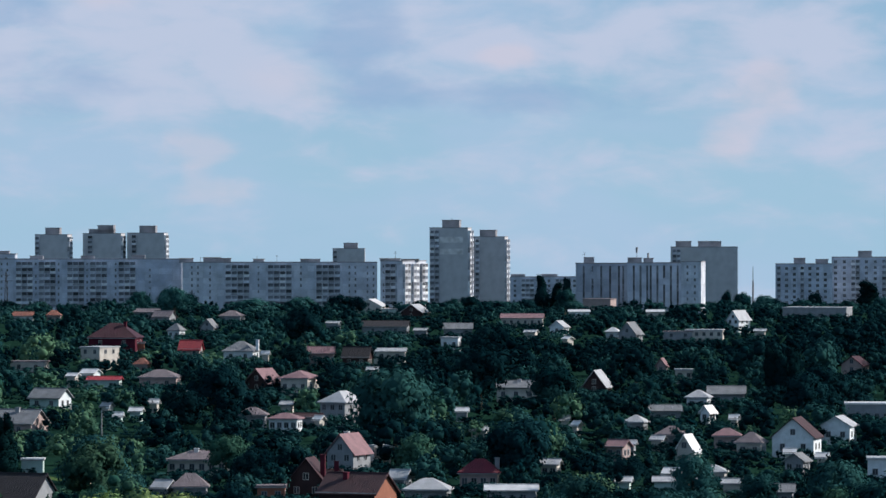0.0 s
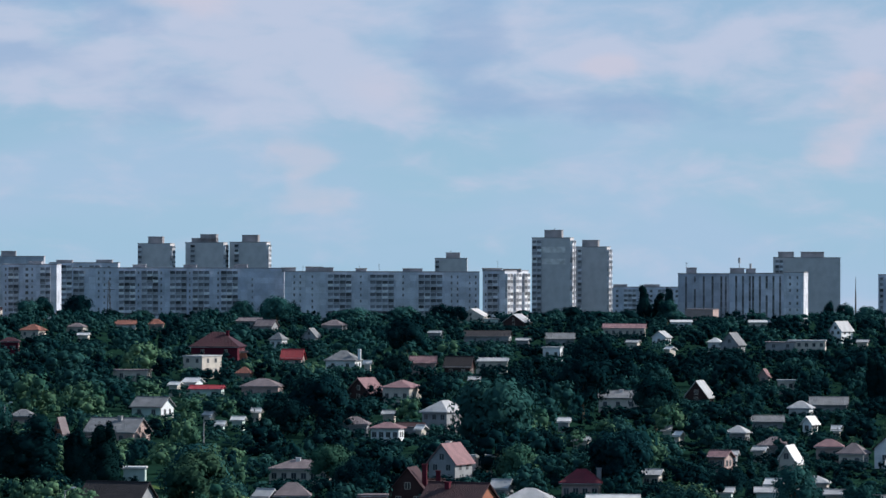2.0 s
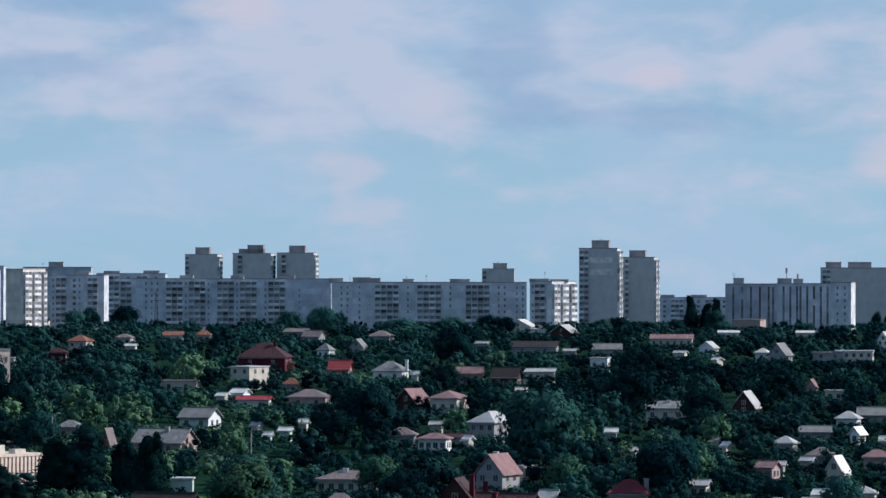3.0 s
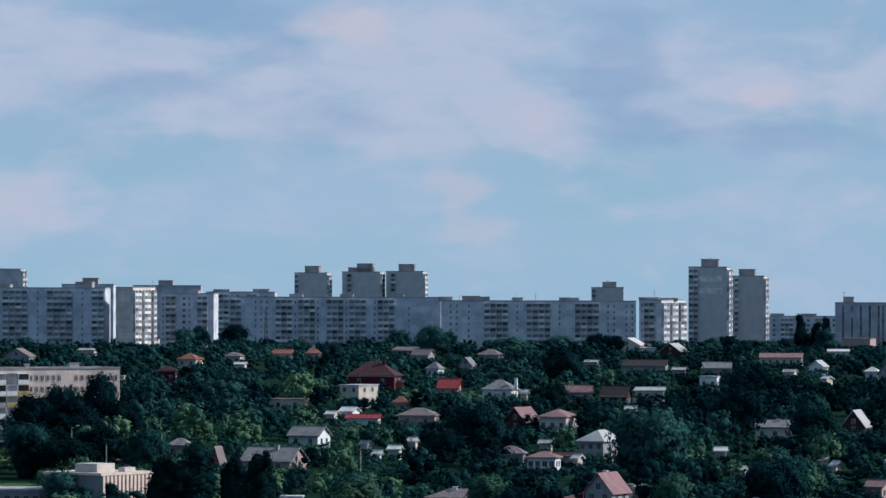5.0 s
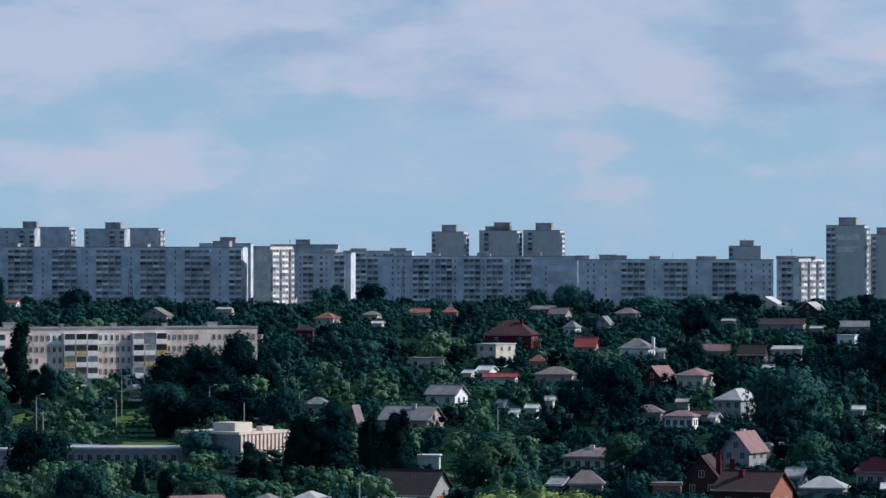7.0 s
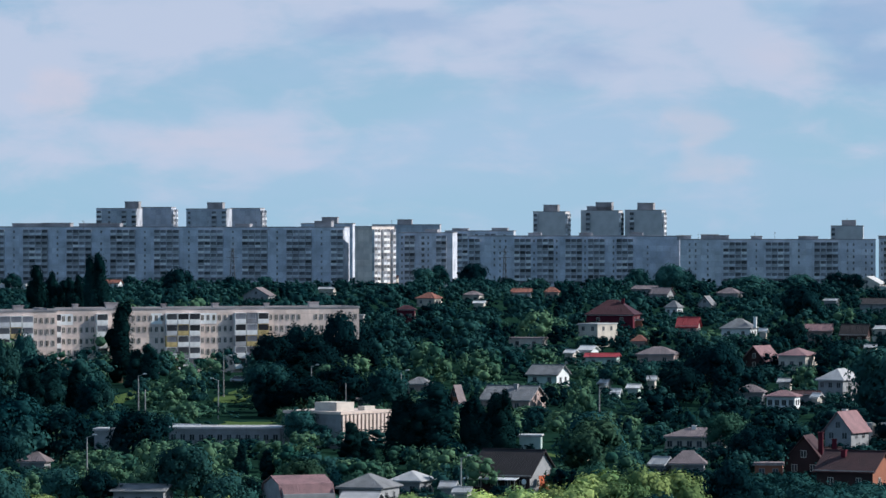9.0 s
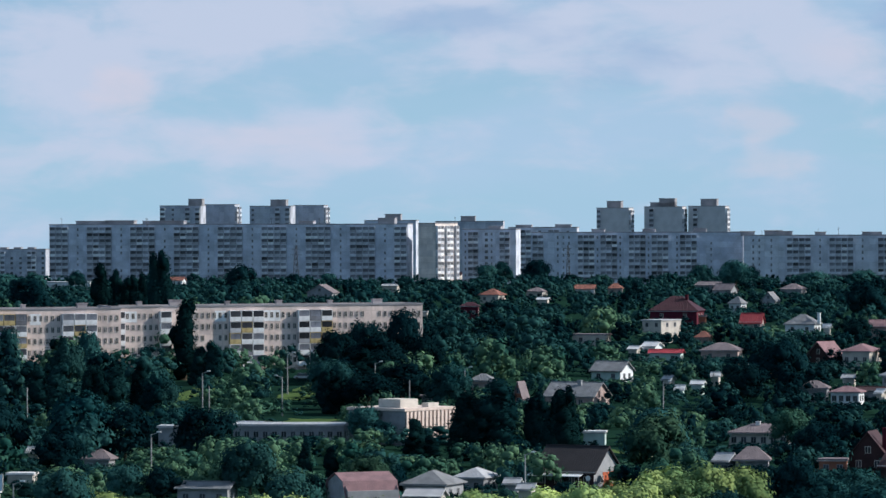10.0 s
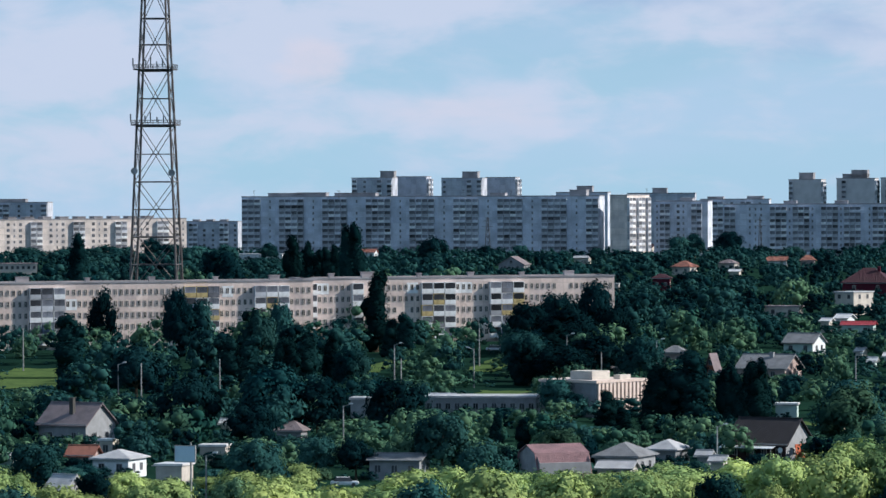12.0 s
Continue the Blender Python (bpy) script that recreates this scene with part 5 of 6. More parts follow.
for zp in (49.8, 63.9):
    a = half_width(zp) + 1.3
    bm = bmesh.new()
    for x0, x1, y0, y1 in ((-a, a, -a, -a + 2), (-a, a, a - 2, a), (-a, -a + 2, -a + 2.004, a - 2.004), (a - 2, a, -a + 2.004, a - 2.004)):
        bm_box(bm, x0, x1, y0, y1, zp + 0.22, zp + 0.5)
    deck = part("platform", bm, M_METAL, mast, "antenna platform")
    bm = bmesh.new()
    for k in range(4):
        p = [Vector((-a, -a, 0)), Vector((a, -a, 0)), Vector((a, a, 0)), Vector((-a, a, 0))]
        for zz in (1.0, 1.6):
            bm_rod(bm, p[k] + Vector((0, 0, zp + zz)), p[(k + 1) % 4] + Vector((0, 0, zp + zz)), 0.05, n=5)
        for i in range(8):
            q = p[k].lerp(p[(k + 1) % 4], i / 8)
            bm_rod(bm, q + Vector((0, 0, zp + 0.5)), q + Vector((0, 0, zp + 1.6)), 0.05, n=5)
    part("railing", bm, M_METAL, deck)
    for i, (dx, hh) in enumerate(((-1.0, 3.2), (-0.7, 2.2), (-0.35, 2.8), (-0.1, 3.6), (0.2, 2.4), (0.5, 3.0), (0.95, 3.4))):
        bm = bmesh.new()
        bm_rod(bm, (dx * a, -a, zp + 0.5), (dx * a, -a, zp + hh), 0.07, n=5)
        bm_box(bm, dx * a - 0.17, dx * a + 0.17, -a - 0.3, -a - 0.08, zp + 1.1, zp + hh - 0.1)
        part("antenna", bm, M_LAMP, mast, "pale panel antenna")
for sx_, zz in ((-1, 38.5), (1, 38.0)):
    bm = bmesh.new()
    bm_rod(bm, (sx_ * half_width(zz), -half_width(zz) - 0.9, zz), (sx_ * half_width(zz), -half_width(zz) - 0.3, zz), 0.9, 0.5, 14)
    part("dish", bm, M_LAMP, mast, "grey dish antenna")

# small mast on the ridge and roof aerials on the hostel
rm = thing("radio_mast", 149.7, 2445.4, 1.9, 0, "thin far radio mast over the trees", "radio mast")
bm = bmesh.new()
bm_rod(bm, (0, 0, -6), (0, 0, 9), 0.45, 0.35, 8)
bm_rod(bm, (0, 0, 9), (0, 0, 16), 0.22, 0.1, 6)
part("pole", bm, M_METAL, rm)
for u_, h_ in ((-8.2, 6.0), (-3.2, 3.4)):
    ra = thing("roof_aerial", 94.0, 2238.0, 22.1, 0, "aerial drum on a pole on the hostel roof", "aerial")
    ra.location.x += u_
    bm = bmesh.new()
    bm_rod(bm, (0, 4, -1), (0, 4, h_), 0.12, 0.1, 6)
    part("pole", bm, M_METAL, ra)
    bm = bmesh.new()
    bm_rod(bm, (0, 4, h_ - 2.4), (0, 4, h_), 0.5, 0.5, 10)
    part("drum", bm, M_LAMP, ra)

def roof_hut(x, y, z, w, h):
    """A low dark stair head on a block's roof."""
    ob = thing("roof_hut", x, y, z, random.uniform(-4, 4), "dark weathered stair head on a flat roof", "roof hut", "roof huts")
    bm = bmesh.new()
    bm_box(bm, -w / 2, w / 2, 5, 8.5, -0.4, h)
    part("wall", bm, M_EDGE, ob)
    bm = bmesh.new()
    bm_slab(bm, [(-w / 2 - 0.3, 4.7, h + 0.1), (w / 2 + 0.3, 4.7, h + 0.1), (w / 2 + 0.3, 8.8, h + 0.3), (-w / 2 - 0.3, 8.8, h + 0.3)], 0.09)
    part("roof", bm, M_TAR, ob)


for hb, hd, hz, hw_, hh in ((-2.903, 2330, 20.9, 6.5, 1.5), (-2.615, 2330, 20.9, 8, 1.9), (-2.091, 2330, 20.9, 5, 1.2), (-1.560, 2330, 20.9, 5, 1.2), (-0.601, 2282, 21.7, 9, 0.9), (-0.377, 2284, 21.7, 8, 0.6)):
    roof_hut(hd * math.sin(radians(hb)), hd * math.cos(radians(hb)), hz, hw_, hh)

def roof_rod(x, y, z, h):
    ob = thing("television_aerial", x, y, z, random.uniform(0, 180), "thin television aerial standing on a flat roof", "aerial", "roof aerials")
    bm = bmesh.new()
    bm_rod(bm, (0, 0, -1.0), (0, 0, h), 0.09, 0.06, 5)
    part("pole", bm, M_METAL, ob)
    for k in (0.75, 0.9):
        bm = bmesh.new()
        bm_rod(bm, (-0.7, 0, h * k), (0.7, 0, h * k), 0.05, n=5)
        part("crossbar", bm, M_METAL, ob)


roof_rod(-21.5, 2288.9, 21.7, 4.5)
roof_rod(-76.7, 2337.7, 20.8, 3.5)
roof_rod(-85.9, 2337.4, 20.8, 3.0)
roof_rod(-111.9, 2336.3, 20.8, 2.6)
roof_rod(63.3, 2268.1, 20.9, 5.0)
roof_rod(140.8, 2705.3, 26.2, 3.4)
roof_rod(146.2, 2705.0, 26.2, 3.0)
roof_rod(4.5, 2509.0, 36.6, 4.6)
roof_rod(-192.6, 2852.5, 33.2, 5.0)
roof_rod(-187.8, 2852.8, 33.2, 4.5)
roof_rod(-54.2, 2908.5, 24.4, 4.2)
roof_rod(-403.9, 2364.8, 26.3, 3.0)
roof_rod(-345.7, 2374.0, 26.3, 3.0)
roof_rod(-323.2, 2377.1, 26.3, 2.6)
roof_rod(-443.4, 2357.7, 26.3, 3.0)
roof_rod(-256.2, 2355.1, 26.7, 3.0)



def power_pylon(x, y, top, half):
    """A slender lattice pylon with two crossarms; top: its height above the ground datum."""
    foot = ground_height(x, y)
    ob = thing("power_pylon", x, y, foot, 12, "slender dark steel lattice pylon before the blocks", "pylon", "power pylons")
    high = top - foot
    taper = lambda k: half * (1 - 0.8 * k)
    for ix, iy in ((-1, -1), (1, -1), (1, 1), (-1, 1)):
        bm = bmesh.new()
        bm_rod(bm, (ix * half, iy * half, -0.5), (ix * taper(1), iy * taper(1), high), 0.12, 0.08, 6)
        part("leg", bm, M_METAL, ob)
    for i in range(7):
        a, b = taper(i / 7), taper((i + 1) / 7)
        for k in range(4):
            bm = bmesh.new()
            bm_rod(bm, (-a, -a, high * i / 7), (b, -b, high * (i + 1) / 7), 0.06, n=5)
            bm_rod(bm, (-b, -b, high * (i + 1) / 7), (b, -b, high * (i + 1) / 7), 0.06, n=5)
            bm.transform(pose(0, 0, 0, 0, 0, 90 * k))
            part("brace", bm, M_METAL, ob)
    for k, w in ((0.78, 2.6), (0.92, 1.9)):
        bm = bmesh.new()
        bm_rod(bm, (-w, 0, high * k), (w, 0, high * k), 0.1, n=6)
        part("crossarm", bm, M_METAL, ob)


power_pylon(-313.5, 2228.0, 17.4, 1.5)
power_pylon(-197.7, 2291.0, 16.8, 0.9)

# ---- billboard, lamps ----
bb = thing("billboard", -136.2, 672.8, -9.0, -6, "pale blue blank-backed billboard on a steel pole", "billboard")
bm = bmesh.new()
bm_rod(bm, (0.7, 0.5, -0.4), (0.7, 0.5, 10.6), 0.16, 0.12, 10)
part("pole", bm, M_LAMP, bb)
bm = bmesh.new()
bm_box(bm, -1.4, 1.4, 0, 0.25, 8.0, 10.1)
board = part("board", bm, M_SIGN, bb)
bm = bmesh.new()
for x0, x1, z0, z1 in ((-1.5, 1.5, 7.9, 8.0), (-1.5, 1.5, 10.1, 10.2), (-1.5, -1.4, 8.0, 10.1), (1.4, 1.5, 8.0, 10.1)):
    bm_box(bm, x0, x1, -0.03, 0.28, z0 + 0.002, z1 - 0.002)
part("frame", bm, M_LAMP, board)
keep_open(-136.2, 672.8, -6.0, 2.5)


def street_lamp(x, y, top, arm=1):
    """A pole with an arm and a lantern; top: its height over the ground."""
    ob = thing("street_lamp", x, y, ground_height(x, y), 0, "pale concrete street lamp pole above the trees", "street lamp", "street lamps")
    bm = bmesh.new()
    bm_rod(bm, (0, 0, -0.3), (0, 0, top), 0.15, 0.1, 8)
    part("pole", bm, M_LAMP, ob)
    if arm:
        bm = bmesh.new()
        bm_rod(bm, (0, 0, top - 0.1), (arm * 1.3, 0, top + 0.35), 0.06, n=6)
        part("arm", bm, M_LAMP, ob)
        bm = bmesh.new()
        bm_box(bm, arm * 1.3 - 0.35, arm * 1.3 + 0.35, -0.16, 0.16, top + 0.3, top + 0.5)
        part("lantern", bm, M_WHITE, ob)
    keep_open(x, y, ground_height(x, y) + top * 0.5, 0.6)


street_lamp(-206.7, 956.6, 8.5)
street_lamp(-201.3, 952.5, 9.0, 0)
street_lamp(-163.3, 1022.9, 9.0)
street_lamp(-159.8, 1009.5, 7.0, 0)
street_lamp(-194.1, 994.3, 7.5, 0)
street_lamp(-133.9, 1072.4, 8.5)
street_lamp(-156.7, 1099.8, 9.0)
street_lamp(-121.1, 1026.6, 7.5, 0)
street_lamp(-112.5, 1052.3, 8.5)
street_lamp(-141.5, 832.1, 8.0)
street_lamp(-68.1, 1009.9, 8.0)
street_lamp(-73.3, 772.2, 8.0)
street_lamp(-139.8, 705.7, 7.0)
street_lamp(-147.4, 1026.7, 8.0, -1)
street_lamp(-252.6, 1071.8, 9.5, 0)

# ---- lawns ----


def lawn(x, y, w, dp, label):
    bm = bmesh.new()
    n = 8
    rows = []
    for j in range(n + 1):
        row = []
        for i in range(n + 1):
            px, py = w * (i / n - 0.5) + 0.6 * math.sin(j * 2.1), dp * (j / n - 0.5) + 0.8 * math.sin(i * 1.7)
            row.append(bm.verts.new((px, py, ground_height(x + px, y + py) + 0.2 + 0.05 * math.sin(i + j))))
        rows.append(row)
    for j in range(n):
        for i in range(n):
            bm.faces.new((rows[j][i], rows[j][i + 1], rows[j + 1][i + 1], rows[j + 1][i]))
    ob = new("lawn", mesh_of("lawn", bm, M_LAWN))
    ob.location = (x, y, 0)
    tagged(ob, label, "lawn", kind="structure")
    for k in range(5):
        PLOTS.append((x, y + dp * (k / 4 - 0.5), w * 0.4))
    keep_open(x, y - dp * 0.4, ground_height(x, y), w * 0.4)


lawn(-154.1, 1109.9, 7, 60, "small open lawn between trees")
lawn(-178.1, 1095.7, 5, 50, "small open lawn between trees")
lawn(-248.2, 1046.7, 16, 70, "open sunlit lawn between trees")
lawn(-240.0, 1048.6, 14, 60, "open sunlit lawn between trees")
lawn(-67.8, 914.0, 14, 30, "bright grass verge by the dark-roofed house")
lawn(-139.1, 1002.3, 10, 26, "bright grass verge")


# ---- poplars and named trees ----
def poplar(x, y, top, wide=1.0):
    tree(x, y, top - ground_height(x, y), "poplar", wide * 1.5)
    PLOTS.append((x, y, 2.0))
    foot = ground_height(x, y)
    keep_open(x, y, foot + (top - foot) * 0.35, 2.2)


def big_tree(x, y, top, wide, tone):
    h = top - ground_height(x, y)
    tree(x, y, h, tone, wide, "large trees")
    PLOTS.append((x, y, h * 0.3))


poplar(-306.2, 1366.1, 21.4, 0.86)
poplar(-251.6, 1397.5, 20.6, 0.85)
poplar(-249.7, 1408.0, 18.4, 0.67)
poplar(-248.8, 1418.3, 15.8, 0.78)
poplar(-244.7, 1408.9, 17.2, 0.71)
poplar(-242.0, 1409.4, 17.6, 0.70)
poplar(-233.9, 1380.3, 23.5, 0.62)
poplar(-231.4, 1380.7, 24.6, 0.70)
poplar(-253.3, 1177.4, 15.0, 0.77)
poplar(-211.3, 1192.6, 14.5, 0.73)
poplar(-188.7, 1154.5, 15.1, 1.01)
poplar(-181.8, 1134.3, 5.0, 1.22)
poplar(-178.5, 1134.8, 6.3, 1.17)
poplar(-237.0, 1049.1, 8.5, 1.38)
poplar(-204.3, 1086.4, 8.7, 1.08)
poplar(-191.2, 1010.3, 5.0, 1.45)
poplar(-195.1, 1009.5, 5.0, 1.45)
poplar(-185.0, 1011.4, 4.5, 0.90)
poplar(-182.7, 1011.8, 4.5, 1.07)
poplar(-180.7, 1020.4, 5.3, 1.18)
poplar(-177.3, 1029.1, 5.1, 1.06)
poplar(-139.5, 1034.9, 3.3, 1.26)
poplar(-137.2, 1035.3, 2.2, 1.31)
poplar(-136.9, 1074.4, 6.3, 1.77)
poplar(-95.7, 892.1, 4.3, 1.21)
poplar(-93.0, 892.4, 3.3, 1.24)
poplar(-89.1, 892.8, 6.5, 1.49)
poplar(-83.6, 898.4, 4.1, 0.96)
poplar(-79.5, 898.8, 4.1, 1.03)
poplar(-78.0, 904.0, 4.9, 0.91)
poplar(-81.6, 898.6, 2.1, 0.98)
poplar(-112.6, 842.0, -2.9, 1.36)
poplar(-151.7, 775.7, -5.8, 3.52)
poplar(-116.8, 841.4, -2.0, 1.06)
poplar(-105.2, 901.2, -1.2, 1.57)
poplar(-102.1, 896.5, -4.0, 2.33)
poplar(43.7, 2249.6, 15.7, 1.01)
poplar(55.2, 2259.3, 14.8, 0.93)
poplar(50.6, 2254.4, 12.4, 1.26)
poplar(188.3, 2242.1, 13.7, 1.87)
poplar(-76.3, 878.5, 5.0, 1.04)
poplar(76.7, 1188.2, 10.0, 0.77)
poplar(79.1, 1188.0, 9.3, 0.81)
poplar(82.4, 1187.8, 9.7, 0.79)
big_tree(-292.1, 1502.4, 15.2, 0.93, "dark")
big_tree(-286.2, 1884.1, 13.8, 0.93, "dark")
big_tree(-282.8, 1556.1, 7.4, 0.93, "dark")
big_tree(-300.9, 1810.5, 8.6, 0.93, "dark")
big_tree(-162.8, 1368.6, 9.4, 0.93, "dark")
big_tree(-159.4, 1256.0, 8.6, 0.93, "dark")
big_tree(-153.6, 1163.9, 7.5, 0.93, "dark")
big_tree(-132.8, 1143.4, 6.8, 0.93, "dark")
big_tree(-133.8, 1088.5, 6.5, 0.93, "dark")
big_tree(-140.7, 1047.9, 5.3, 0.93, "mid")
big_tree(-114.0, 1032.1, 4.7, 0.93, "mid")
big_tree(-269.7, 1319.9, 8.2, 0.93, "dark")
big_tree(-289.8, 1320.6, 7.4, 0.93, "dark")
big_tree(-155.8, 823.5, 0.4, 0.93, "dark")
big_tree(-132.6, 704.8, 1.1, 0.93, "mid")
big_tree(-188.6, 882.9, -1.0, 0.93, "dark")
big_tree(-99.3, 698.2, 0.9, 0.93, "mid")
big_tree(-88.5, 957.2, -0.9, 0.93, "mid")
big_tree(-118.8, 936.1, -0.1, 0.93, "mid")
big_tree(-59.0, 857.4, 3.3, 0.93, "mid")
big_tree(-169.6, 1006.7, 3.0, 0.93, "mid")
big_tree(-204.2, 961.3, 5.4, 0.93, "dark")
big_tree(-171.7, 850.0, 3.5, 0.93, "dark")
big_tree(-157.2, 851.2, 5.5, 0.93, "mid")
big_tree(-149.8, 854.2, 3.5, 0.93, "dark")
big_tree(-136.5, 856.4, 3.5, 0.93, "dark")
big_tree(-115.3, 767.7, 1.9, 0.93, "mid")
big_tree(-167.6, 717.8, -0.4, 0.93, "mid")
big_tree(-169.1, 800.3, -3.2, 0.93, "mid")
big_tree(-104.4, 826.6, -3.1, 0.93, "mid")
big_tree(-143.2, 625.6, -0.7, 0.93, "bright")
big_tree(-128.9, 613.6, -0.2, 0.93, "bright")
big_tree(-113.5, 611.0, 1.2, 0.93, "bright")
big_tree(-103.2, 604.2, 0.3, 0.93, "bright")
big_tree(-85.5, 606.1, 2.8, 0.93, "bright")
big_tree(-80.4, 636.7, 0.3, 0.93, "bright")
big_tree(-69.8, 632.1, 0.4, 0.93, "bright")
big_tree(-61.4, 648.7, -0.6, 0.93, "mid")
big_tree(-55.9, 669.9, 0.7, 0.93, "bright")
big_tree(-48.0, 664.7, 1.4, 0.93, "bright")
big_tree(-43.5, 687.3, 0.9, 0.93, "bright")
big_tree(-96.3, 624.3, -0.1, 0.93, "mid")
big_tree(-147.6, 619.6, -0.8, 0.93, "mid")
big_tree(-57.3, 828.9, 3.7, 0.93, "light")
big_tree(-39.5, 920.6, 0.5, 0.93, "light")
big_tree(-5.0, 921.4, 0.5, 0.93, "light")
big_tree(13.1, 893.1, 5.1, 0.93, "dark")
big_tree(21.6, 772.5, 1.0, 0.93, "light")
big_tree(-0.4, 971.5, 1.7, 0.93, "dark")
big_tree(-9.3, 990.5, 11.4, 0.93, "mid")
big_tree(-41.2, 1511.4, 14.2, 0.93, "dark")
big_tree(-38.4, 1304.0, 8.0, 0.93, "dark")
big_tree(-106.1, 2004.3, 14.1, 0.93, "mid")
big_tree(-54.4, 1050.2, 5.1, 0.93, "dark")
big_tree(78.1, 1098.0, 6.6, 0.93, "dark")
big_tree(83.0, 1107.0, 8.2, 0.93, "dark")
big_tree(12.6, 1316.1, 12.9, 0.93, "dark")
big_tree(8.5, 1152.1, 10.9, 0.93, "dark")
big_tree(47.8, 1256.5, 8.4, 0.93, "dark")
big_tree(41.8, 848.3, 0.1, 0.93, "mid")
big_tree(62.8, 807.1, 1.4, 0.93, "mid")
big_tree(-49.1, 1087.5, 8.8, 0.93, "dark")
big_tree(24.3, 1109.8, 8.2, 0.93, "mid")
big_tree(-18.0, 981.7, -0.4, 0.93, "dark")
big_tree(32.1, 881.5, -1.4, 0.93, "dark")
big_tree(-32.2, 864.2, 0.4, 0.93, "dark")
big_tree(-50.6, 817.9, -1.3, 0.93, "mid")
big_tree(50.8, 817.9, -1.3, 0.93, "mid")
big_tree(-128.5, 2146.2, 10.7, 0.84, "mid")
big_tree(-116.6, 2156.9, 11.8, 1.15, "mid")
big_tree(-107.7, 2147.3, 10.0, 0.90, "dark")
big_tree(-79.4, 2098.5, 8.1, 1.67, "mid")
big_tree(-58.9, 2119.2, 8.7, 1.41, "mid")
big_tree(-43.9, 2139.5, 8.9, 1.25, "dark")
big_tree(-36.8, 2139.7, 8.4, 1.06, "dark")
big_tree(-14.9, 2079.9, 6.0, 1.48, "mid")
big_tree(3.8, 2120.0, 7.3, 1.22, "mid")
big_tree(11.0, 2150.0, 8.3, 1.07, "dark")
big_tree(22.5, 2099.9, 7.1, 1.57, "mid")
big_tree(35.7, 2119.7, 7.3, 1.22, "dark")
big_tree(42.8, 2179.6, 12.0, 0.56, "dark")
big_tree(52.5, 2179.4, 11.3, 0.80, "mid")
big_tree(54.6, 2119.3, 6.8, 1.30, "mid")
big_tree(121.8, 2176.6, 10.3, 0.43, "dark")
big_tree(126.6, 2146.3, 9.7, 0.92, "mid")
big_tree(135.6, 2135.7, 8.9, 1.05, "mid")
big_tree(139.2, 2125.4, 7.2, 0.93, "dark")
big_tree(158.0, 2154.2, 10.1, 0.67, "dark")
big_tree(150.3, 2114.7, 7.3, 1.22, "mid")
big_tree(168.4, 2103.3, 7.0, 1.28, "mid")
big_tree(183.4, 2112.1, 8.3, 1.08, "mid")
big_tree(-168.7, 2113.3, 6.8, 1.30, "mid")
big_tree(-179.7, 2102.3, 7.0, 1.28, "dark")
big_tree(-139.1, 2095.4, 7.1, 1.88, "mid")
big_tree(-422.1, 2108.1, 7.1, 1.86, "mid")
big_tree(-407.3, 2100.9, 7.7, 1.44, "mid")
big_tree(-434.7, 2115.8, 8.2, 1.36, "mid")
big_tree(-445.9, 2133.9, 10.3, 0.87, "dark")
big_tree(-491.3, 2093.1, 7.1, 1.86, "mid")
big_tree(-472.7, 2087.1, 6.8, 1.95, "mid")
big_tree(-458.5, 2100.5, 7.6, 1.75, "mid")
big_tree(-391.5, 2114.1, 8.3, 1.07, "mid")
big_tree(-296.2, 2099.2, 7.5, 0.89, "dark")
big_tree(-283.4, 2111.1, 7.4, 0.90, "mid")
big_tree(-226.3, 2007.3, 6.7, 1.97, "dark")
big_tree(-241.0, 2035.8, 6.3, 1.43, "dark")
big_tree(-224.5, 2188.5, 10.1, 0.88, "mid")
big_tree(-218.1, 2199.2, 11.2, 0.80, "mid")
big_tree(-202.5, 2190.7, 12.5, 0.90, "dark")
big_tree(-252.9, 1984.0, 5.9, 2.21, "mid")
big_tree(-137.6, 1156.8, 14.1, 0.52, "dark")
big_tree(-146.0, 1150.8, 11.4, 0.69, "dark")
big_tree(-150.5, 1140.1, 9.0, 0.89, "dark")
big_tree(-137.9, 1111.5, 8.3, 0.95, "dark")
big_tree(-130.6, 1122.4, 8.7, 0.85, "dark")
big_tree(-142.5, 1070.6, 5.2, 1.12, "dark")
big_tree(-125.8, 1052.5, 4.6, 1.22, "dark")
big_tree(-130.3, 1031.8, 2.9, 1.37, "dark")
big_tree(-230.2, 1126.7, 12.6, 0.45, "dark")
big_tree(-246.5, 1123.3, 12.2, 0.43, "dark")
big_tree(-221.3, 1108.1, 10.6, 0.50, "mid")
big_tree(-202.7, 1111.7, 9.9, 0.52, "mid")
big_tree(-202.1, 1081.3, 8.2, 0.64, "mid")
big_tree(-118.4, 932.9, 0.1, 0.92, "mid")
big_tree(-115.5, 931.2, -2.5, 1.14, "dark")
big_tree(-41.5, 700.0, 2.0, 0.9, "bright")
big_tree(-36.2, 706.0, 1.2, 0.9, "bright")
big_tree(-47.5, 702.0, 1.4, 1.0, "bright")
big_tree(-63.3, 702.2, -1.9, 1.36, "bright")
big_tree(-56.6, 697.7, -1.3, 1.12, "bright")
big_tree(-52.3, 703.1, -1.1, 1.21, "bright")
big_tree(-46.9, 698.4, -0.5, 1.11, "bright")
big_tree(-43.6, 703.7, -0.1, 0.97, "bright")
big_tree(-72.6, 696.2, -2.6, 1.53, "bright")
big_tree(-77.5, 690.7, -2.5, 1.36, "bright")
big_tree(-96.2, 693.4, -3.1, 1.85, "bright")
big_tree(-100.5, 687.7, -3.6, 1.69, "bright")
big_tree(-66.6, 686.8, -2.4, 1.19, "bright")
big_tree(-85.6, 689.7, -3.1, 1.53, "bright")

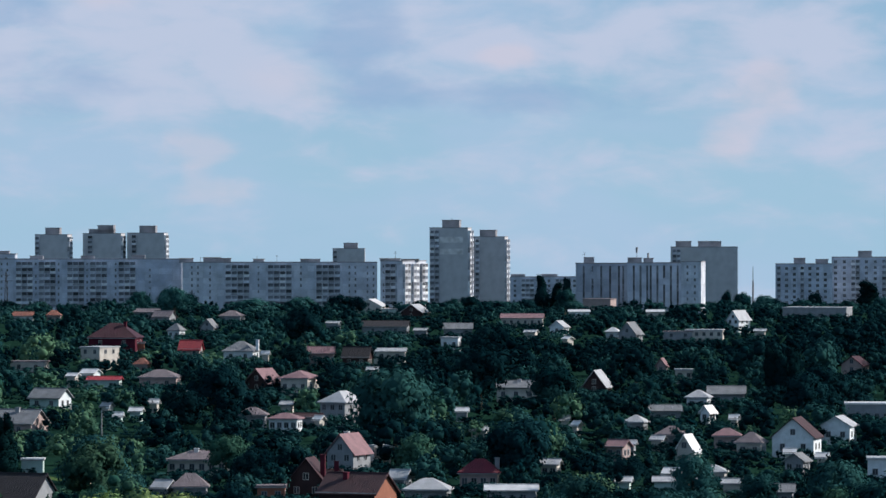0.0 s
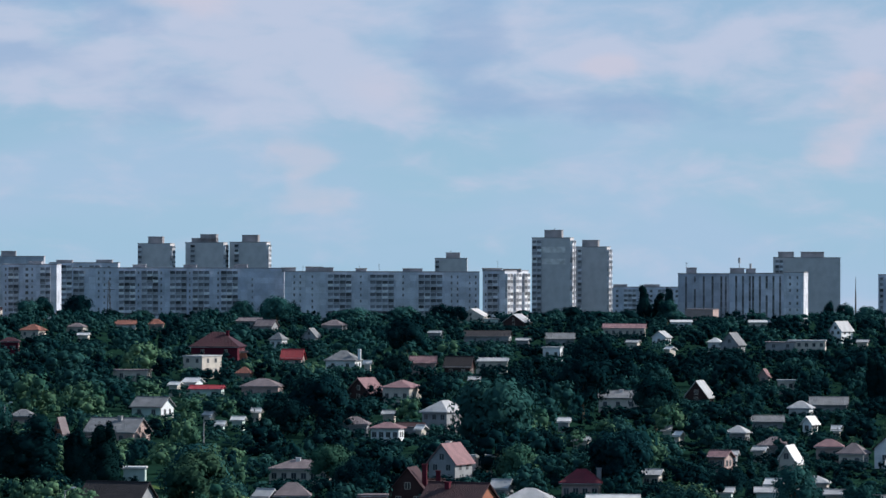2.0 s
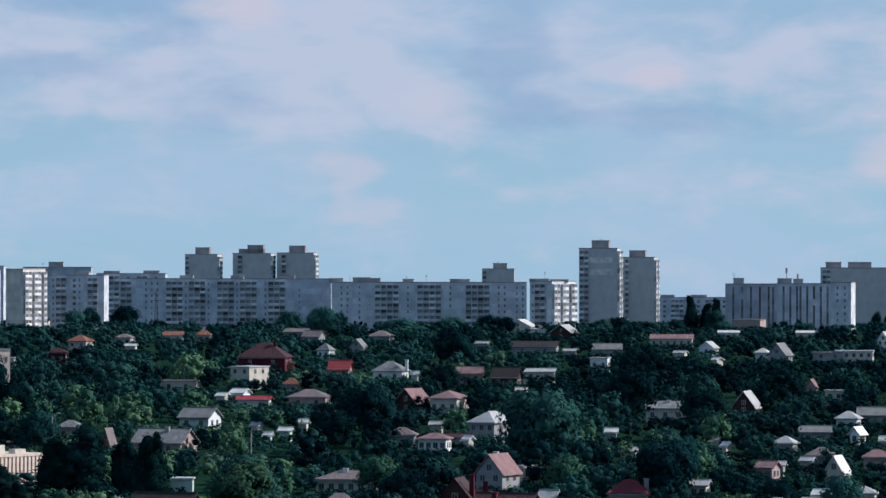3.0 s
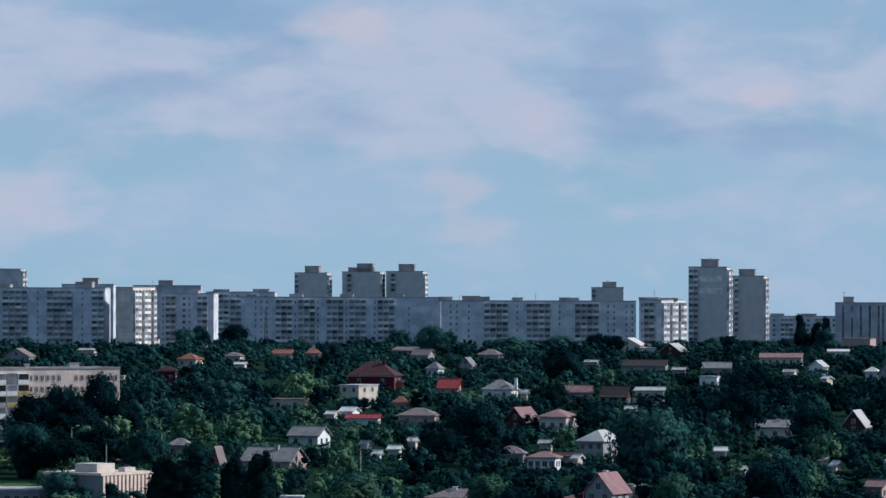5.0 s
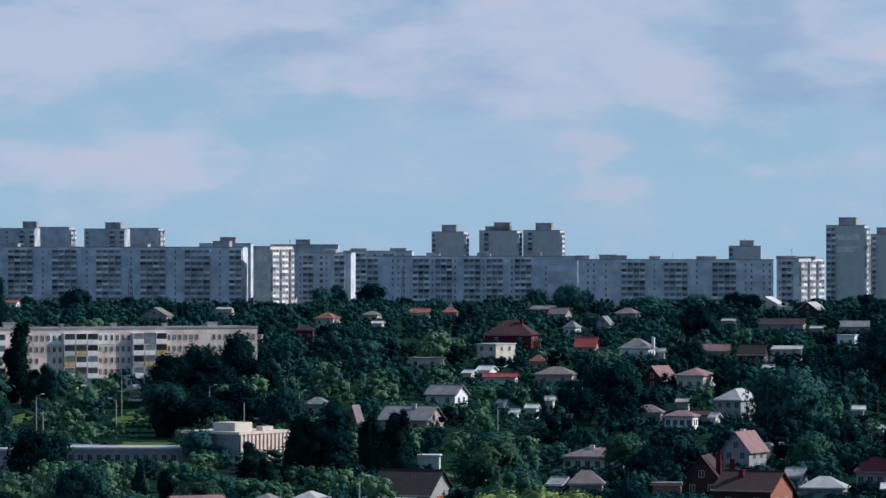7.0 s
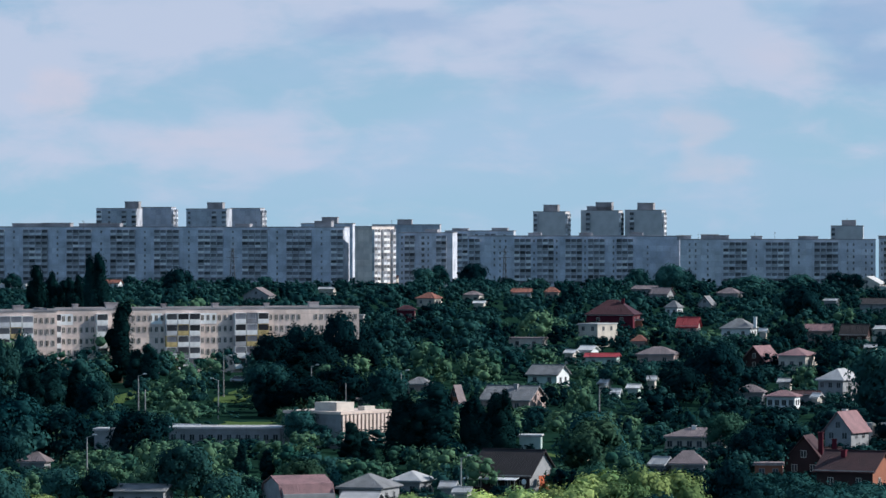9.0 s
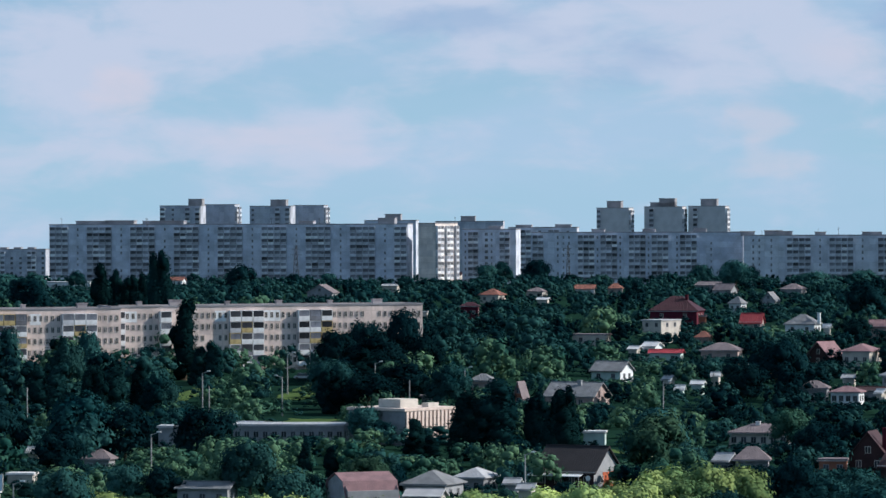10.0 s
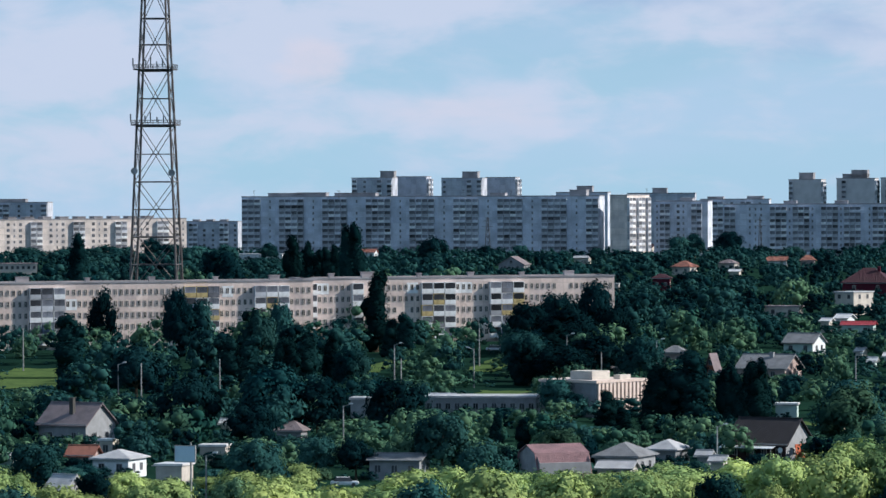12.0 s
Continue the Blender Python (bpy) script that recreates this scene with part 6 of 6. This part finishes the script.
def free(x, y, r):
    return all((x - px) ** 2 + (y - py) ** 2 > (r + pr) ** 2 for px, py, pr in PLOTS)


def plant_all():
    rnd = random.Random(5)
    near, low = [], []
    d = 655.0
    while d < 2750:
        step = 8.2 + d / 300
        half = math.radians(10.2)
        b = -half - math.radians(4.2)
        while b < half * 0.55:
            b += step / d * rnd.uniform(0.7, 1.3)
            dd = d + rnd.uniform(-0.5, 0.5) * step * 1.7
            x, y = dd * math.sin(b), dd * math.cos(b)
            big = rnd.random()
            h = rnd.uniform(5.5, 9.5) if big < 0.7 else rnd.uniform(9.5, 14.0)
            if d > 1900:
                h *= 1.1
            wide = rnd.uniform(0.75, 1.05)
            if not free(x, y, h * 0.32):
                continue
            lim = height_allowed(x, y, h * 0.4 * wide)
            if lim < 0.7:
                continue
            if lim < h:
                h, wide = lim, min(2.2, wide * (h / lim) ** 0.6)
            patch = noise.noise(Vector((x / 90, y / 160, 3.3)))
            q = rnd.random() + patch * 0.9
            if d > 1250:
                q -= 0.12
            # a cloud's shadow put into the trees' colour: more dark leaves here
            if x > -10 and 1080 < d < 1900:
                q -= 0.45
            elif x < -d * 0.055:
                # paler leaf tones stand in for a brighter exposure on the left
                q += 0.30
            elif d > 1900:
                # sunlight on the ridge put into paler leaf tones
                q += 0.2
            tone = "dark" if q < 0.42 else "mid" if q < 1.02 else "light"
            # near leaves take brighter tones: sunlight put into the colour
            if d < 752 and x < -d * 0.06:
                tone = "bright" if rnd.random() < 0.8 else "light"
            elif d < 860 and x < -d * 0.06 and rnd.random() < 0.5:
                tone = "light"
            if tone == "light" and d > 1500:
                tone = "mid"
            near.append((d, x, y, h, tone, wide))
        d += step * 1.45
    # low shrubs over the open ground
    sd = 660.0
    while sd < 1500:
        step = 4.4 + sd / 400
        b = -math.radians(14.4)
        while b < math.radians(5.6):
            b += step / sd * rnd.uniform(0.6, 1.4)
            dd = sd + rnd.uniform(-3, 3)
            x, y = dd * math.sin(b), dd * math.cos(b)
            if free(x, y, 0.5):
                h = min(rnd.uniform(1.0, 2.4), height_allowed(x, y, 1.5))
                if h > 0.5:
                    low.append((x, y, h, rnd.choice(("dark", "mid", "mid")), rnd.uniform(1.3, 2.0)))
        sd += step * 1.9
    for hx, hy, width, top in HEDGES:
        n = max(2, int(width / 2.6))
        for i in range(n):
            if rnd.random() < 0.12:
                continue
            h = max(1.2, top * rnd.uniform(0.8, 1.25))
            wide = rnd.uniform(1.1, 1.7)
            x, y = hx + (i + 0.5 - n / 2) * width / n + rnd.uniform(-1, 1), hy - h * 0.6 - rnd.uniform(1.0, 4.0)
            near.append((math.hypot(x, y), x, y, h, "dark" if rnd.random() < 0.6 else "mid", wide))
        for s in (-1, 1):
            if rnd.random() < 0.75:
                h = rnd.uniform(4.5, 8.0)
                x, y = hx + s * (width * 0.5 + h * 0.36), hy + rnd.uniform(-3, 6)
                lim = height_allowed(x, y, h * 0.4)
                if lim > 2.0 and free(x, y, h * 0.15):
                    near.append((math.hypot(x, y), x, y, min(h, lim), "dark" if rnd.random() < 0.55 else "mid", 0.95))
    near.sort()
    for i, (d, x, y, h, tone, wide) in enumerate(near):
        if i < 230 and h > 2.5:
            tree(x, y, h, tone, wide)
        else:
            wood_tree(x, y, h, tone, wide)
    for x, y, h, tone, wide in low:
        wood_tree(x, y, h, tone, wide, True)
    for tone, items in STUFF.items():
        vs, fs, k = [], [], 0
        for p, f in items:
            vs.append(p)
            fs += [tuple(j + k for j in q) for q in f]
            k += len(p)
        me = bpy.data.meshes.new("woodland")
        me.from_pydata(np.concatenate(vs).tolist(), [], fs)
        me.polygons.foreach_set("use_smooth", [True] * len(fs))
        me.materials.append(LEAF[tone])
        tagged(new("woodland", me), {"dark": "dense dark green trees, some painted dark for cloud shadow", "mid": "dense green garden trees and bushes", "light": "paler sunlit trees and bushes", "bright": "bright yellow-green bushes, sunlight put into their leaf colour", "poplar": "distant dark poplars"}[tone], "trees", kind="stuff")


plant_all()
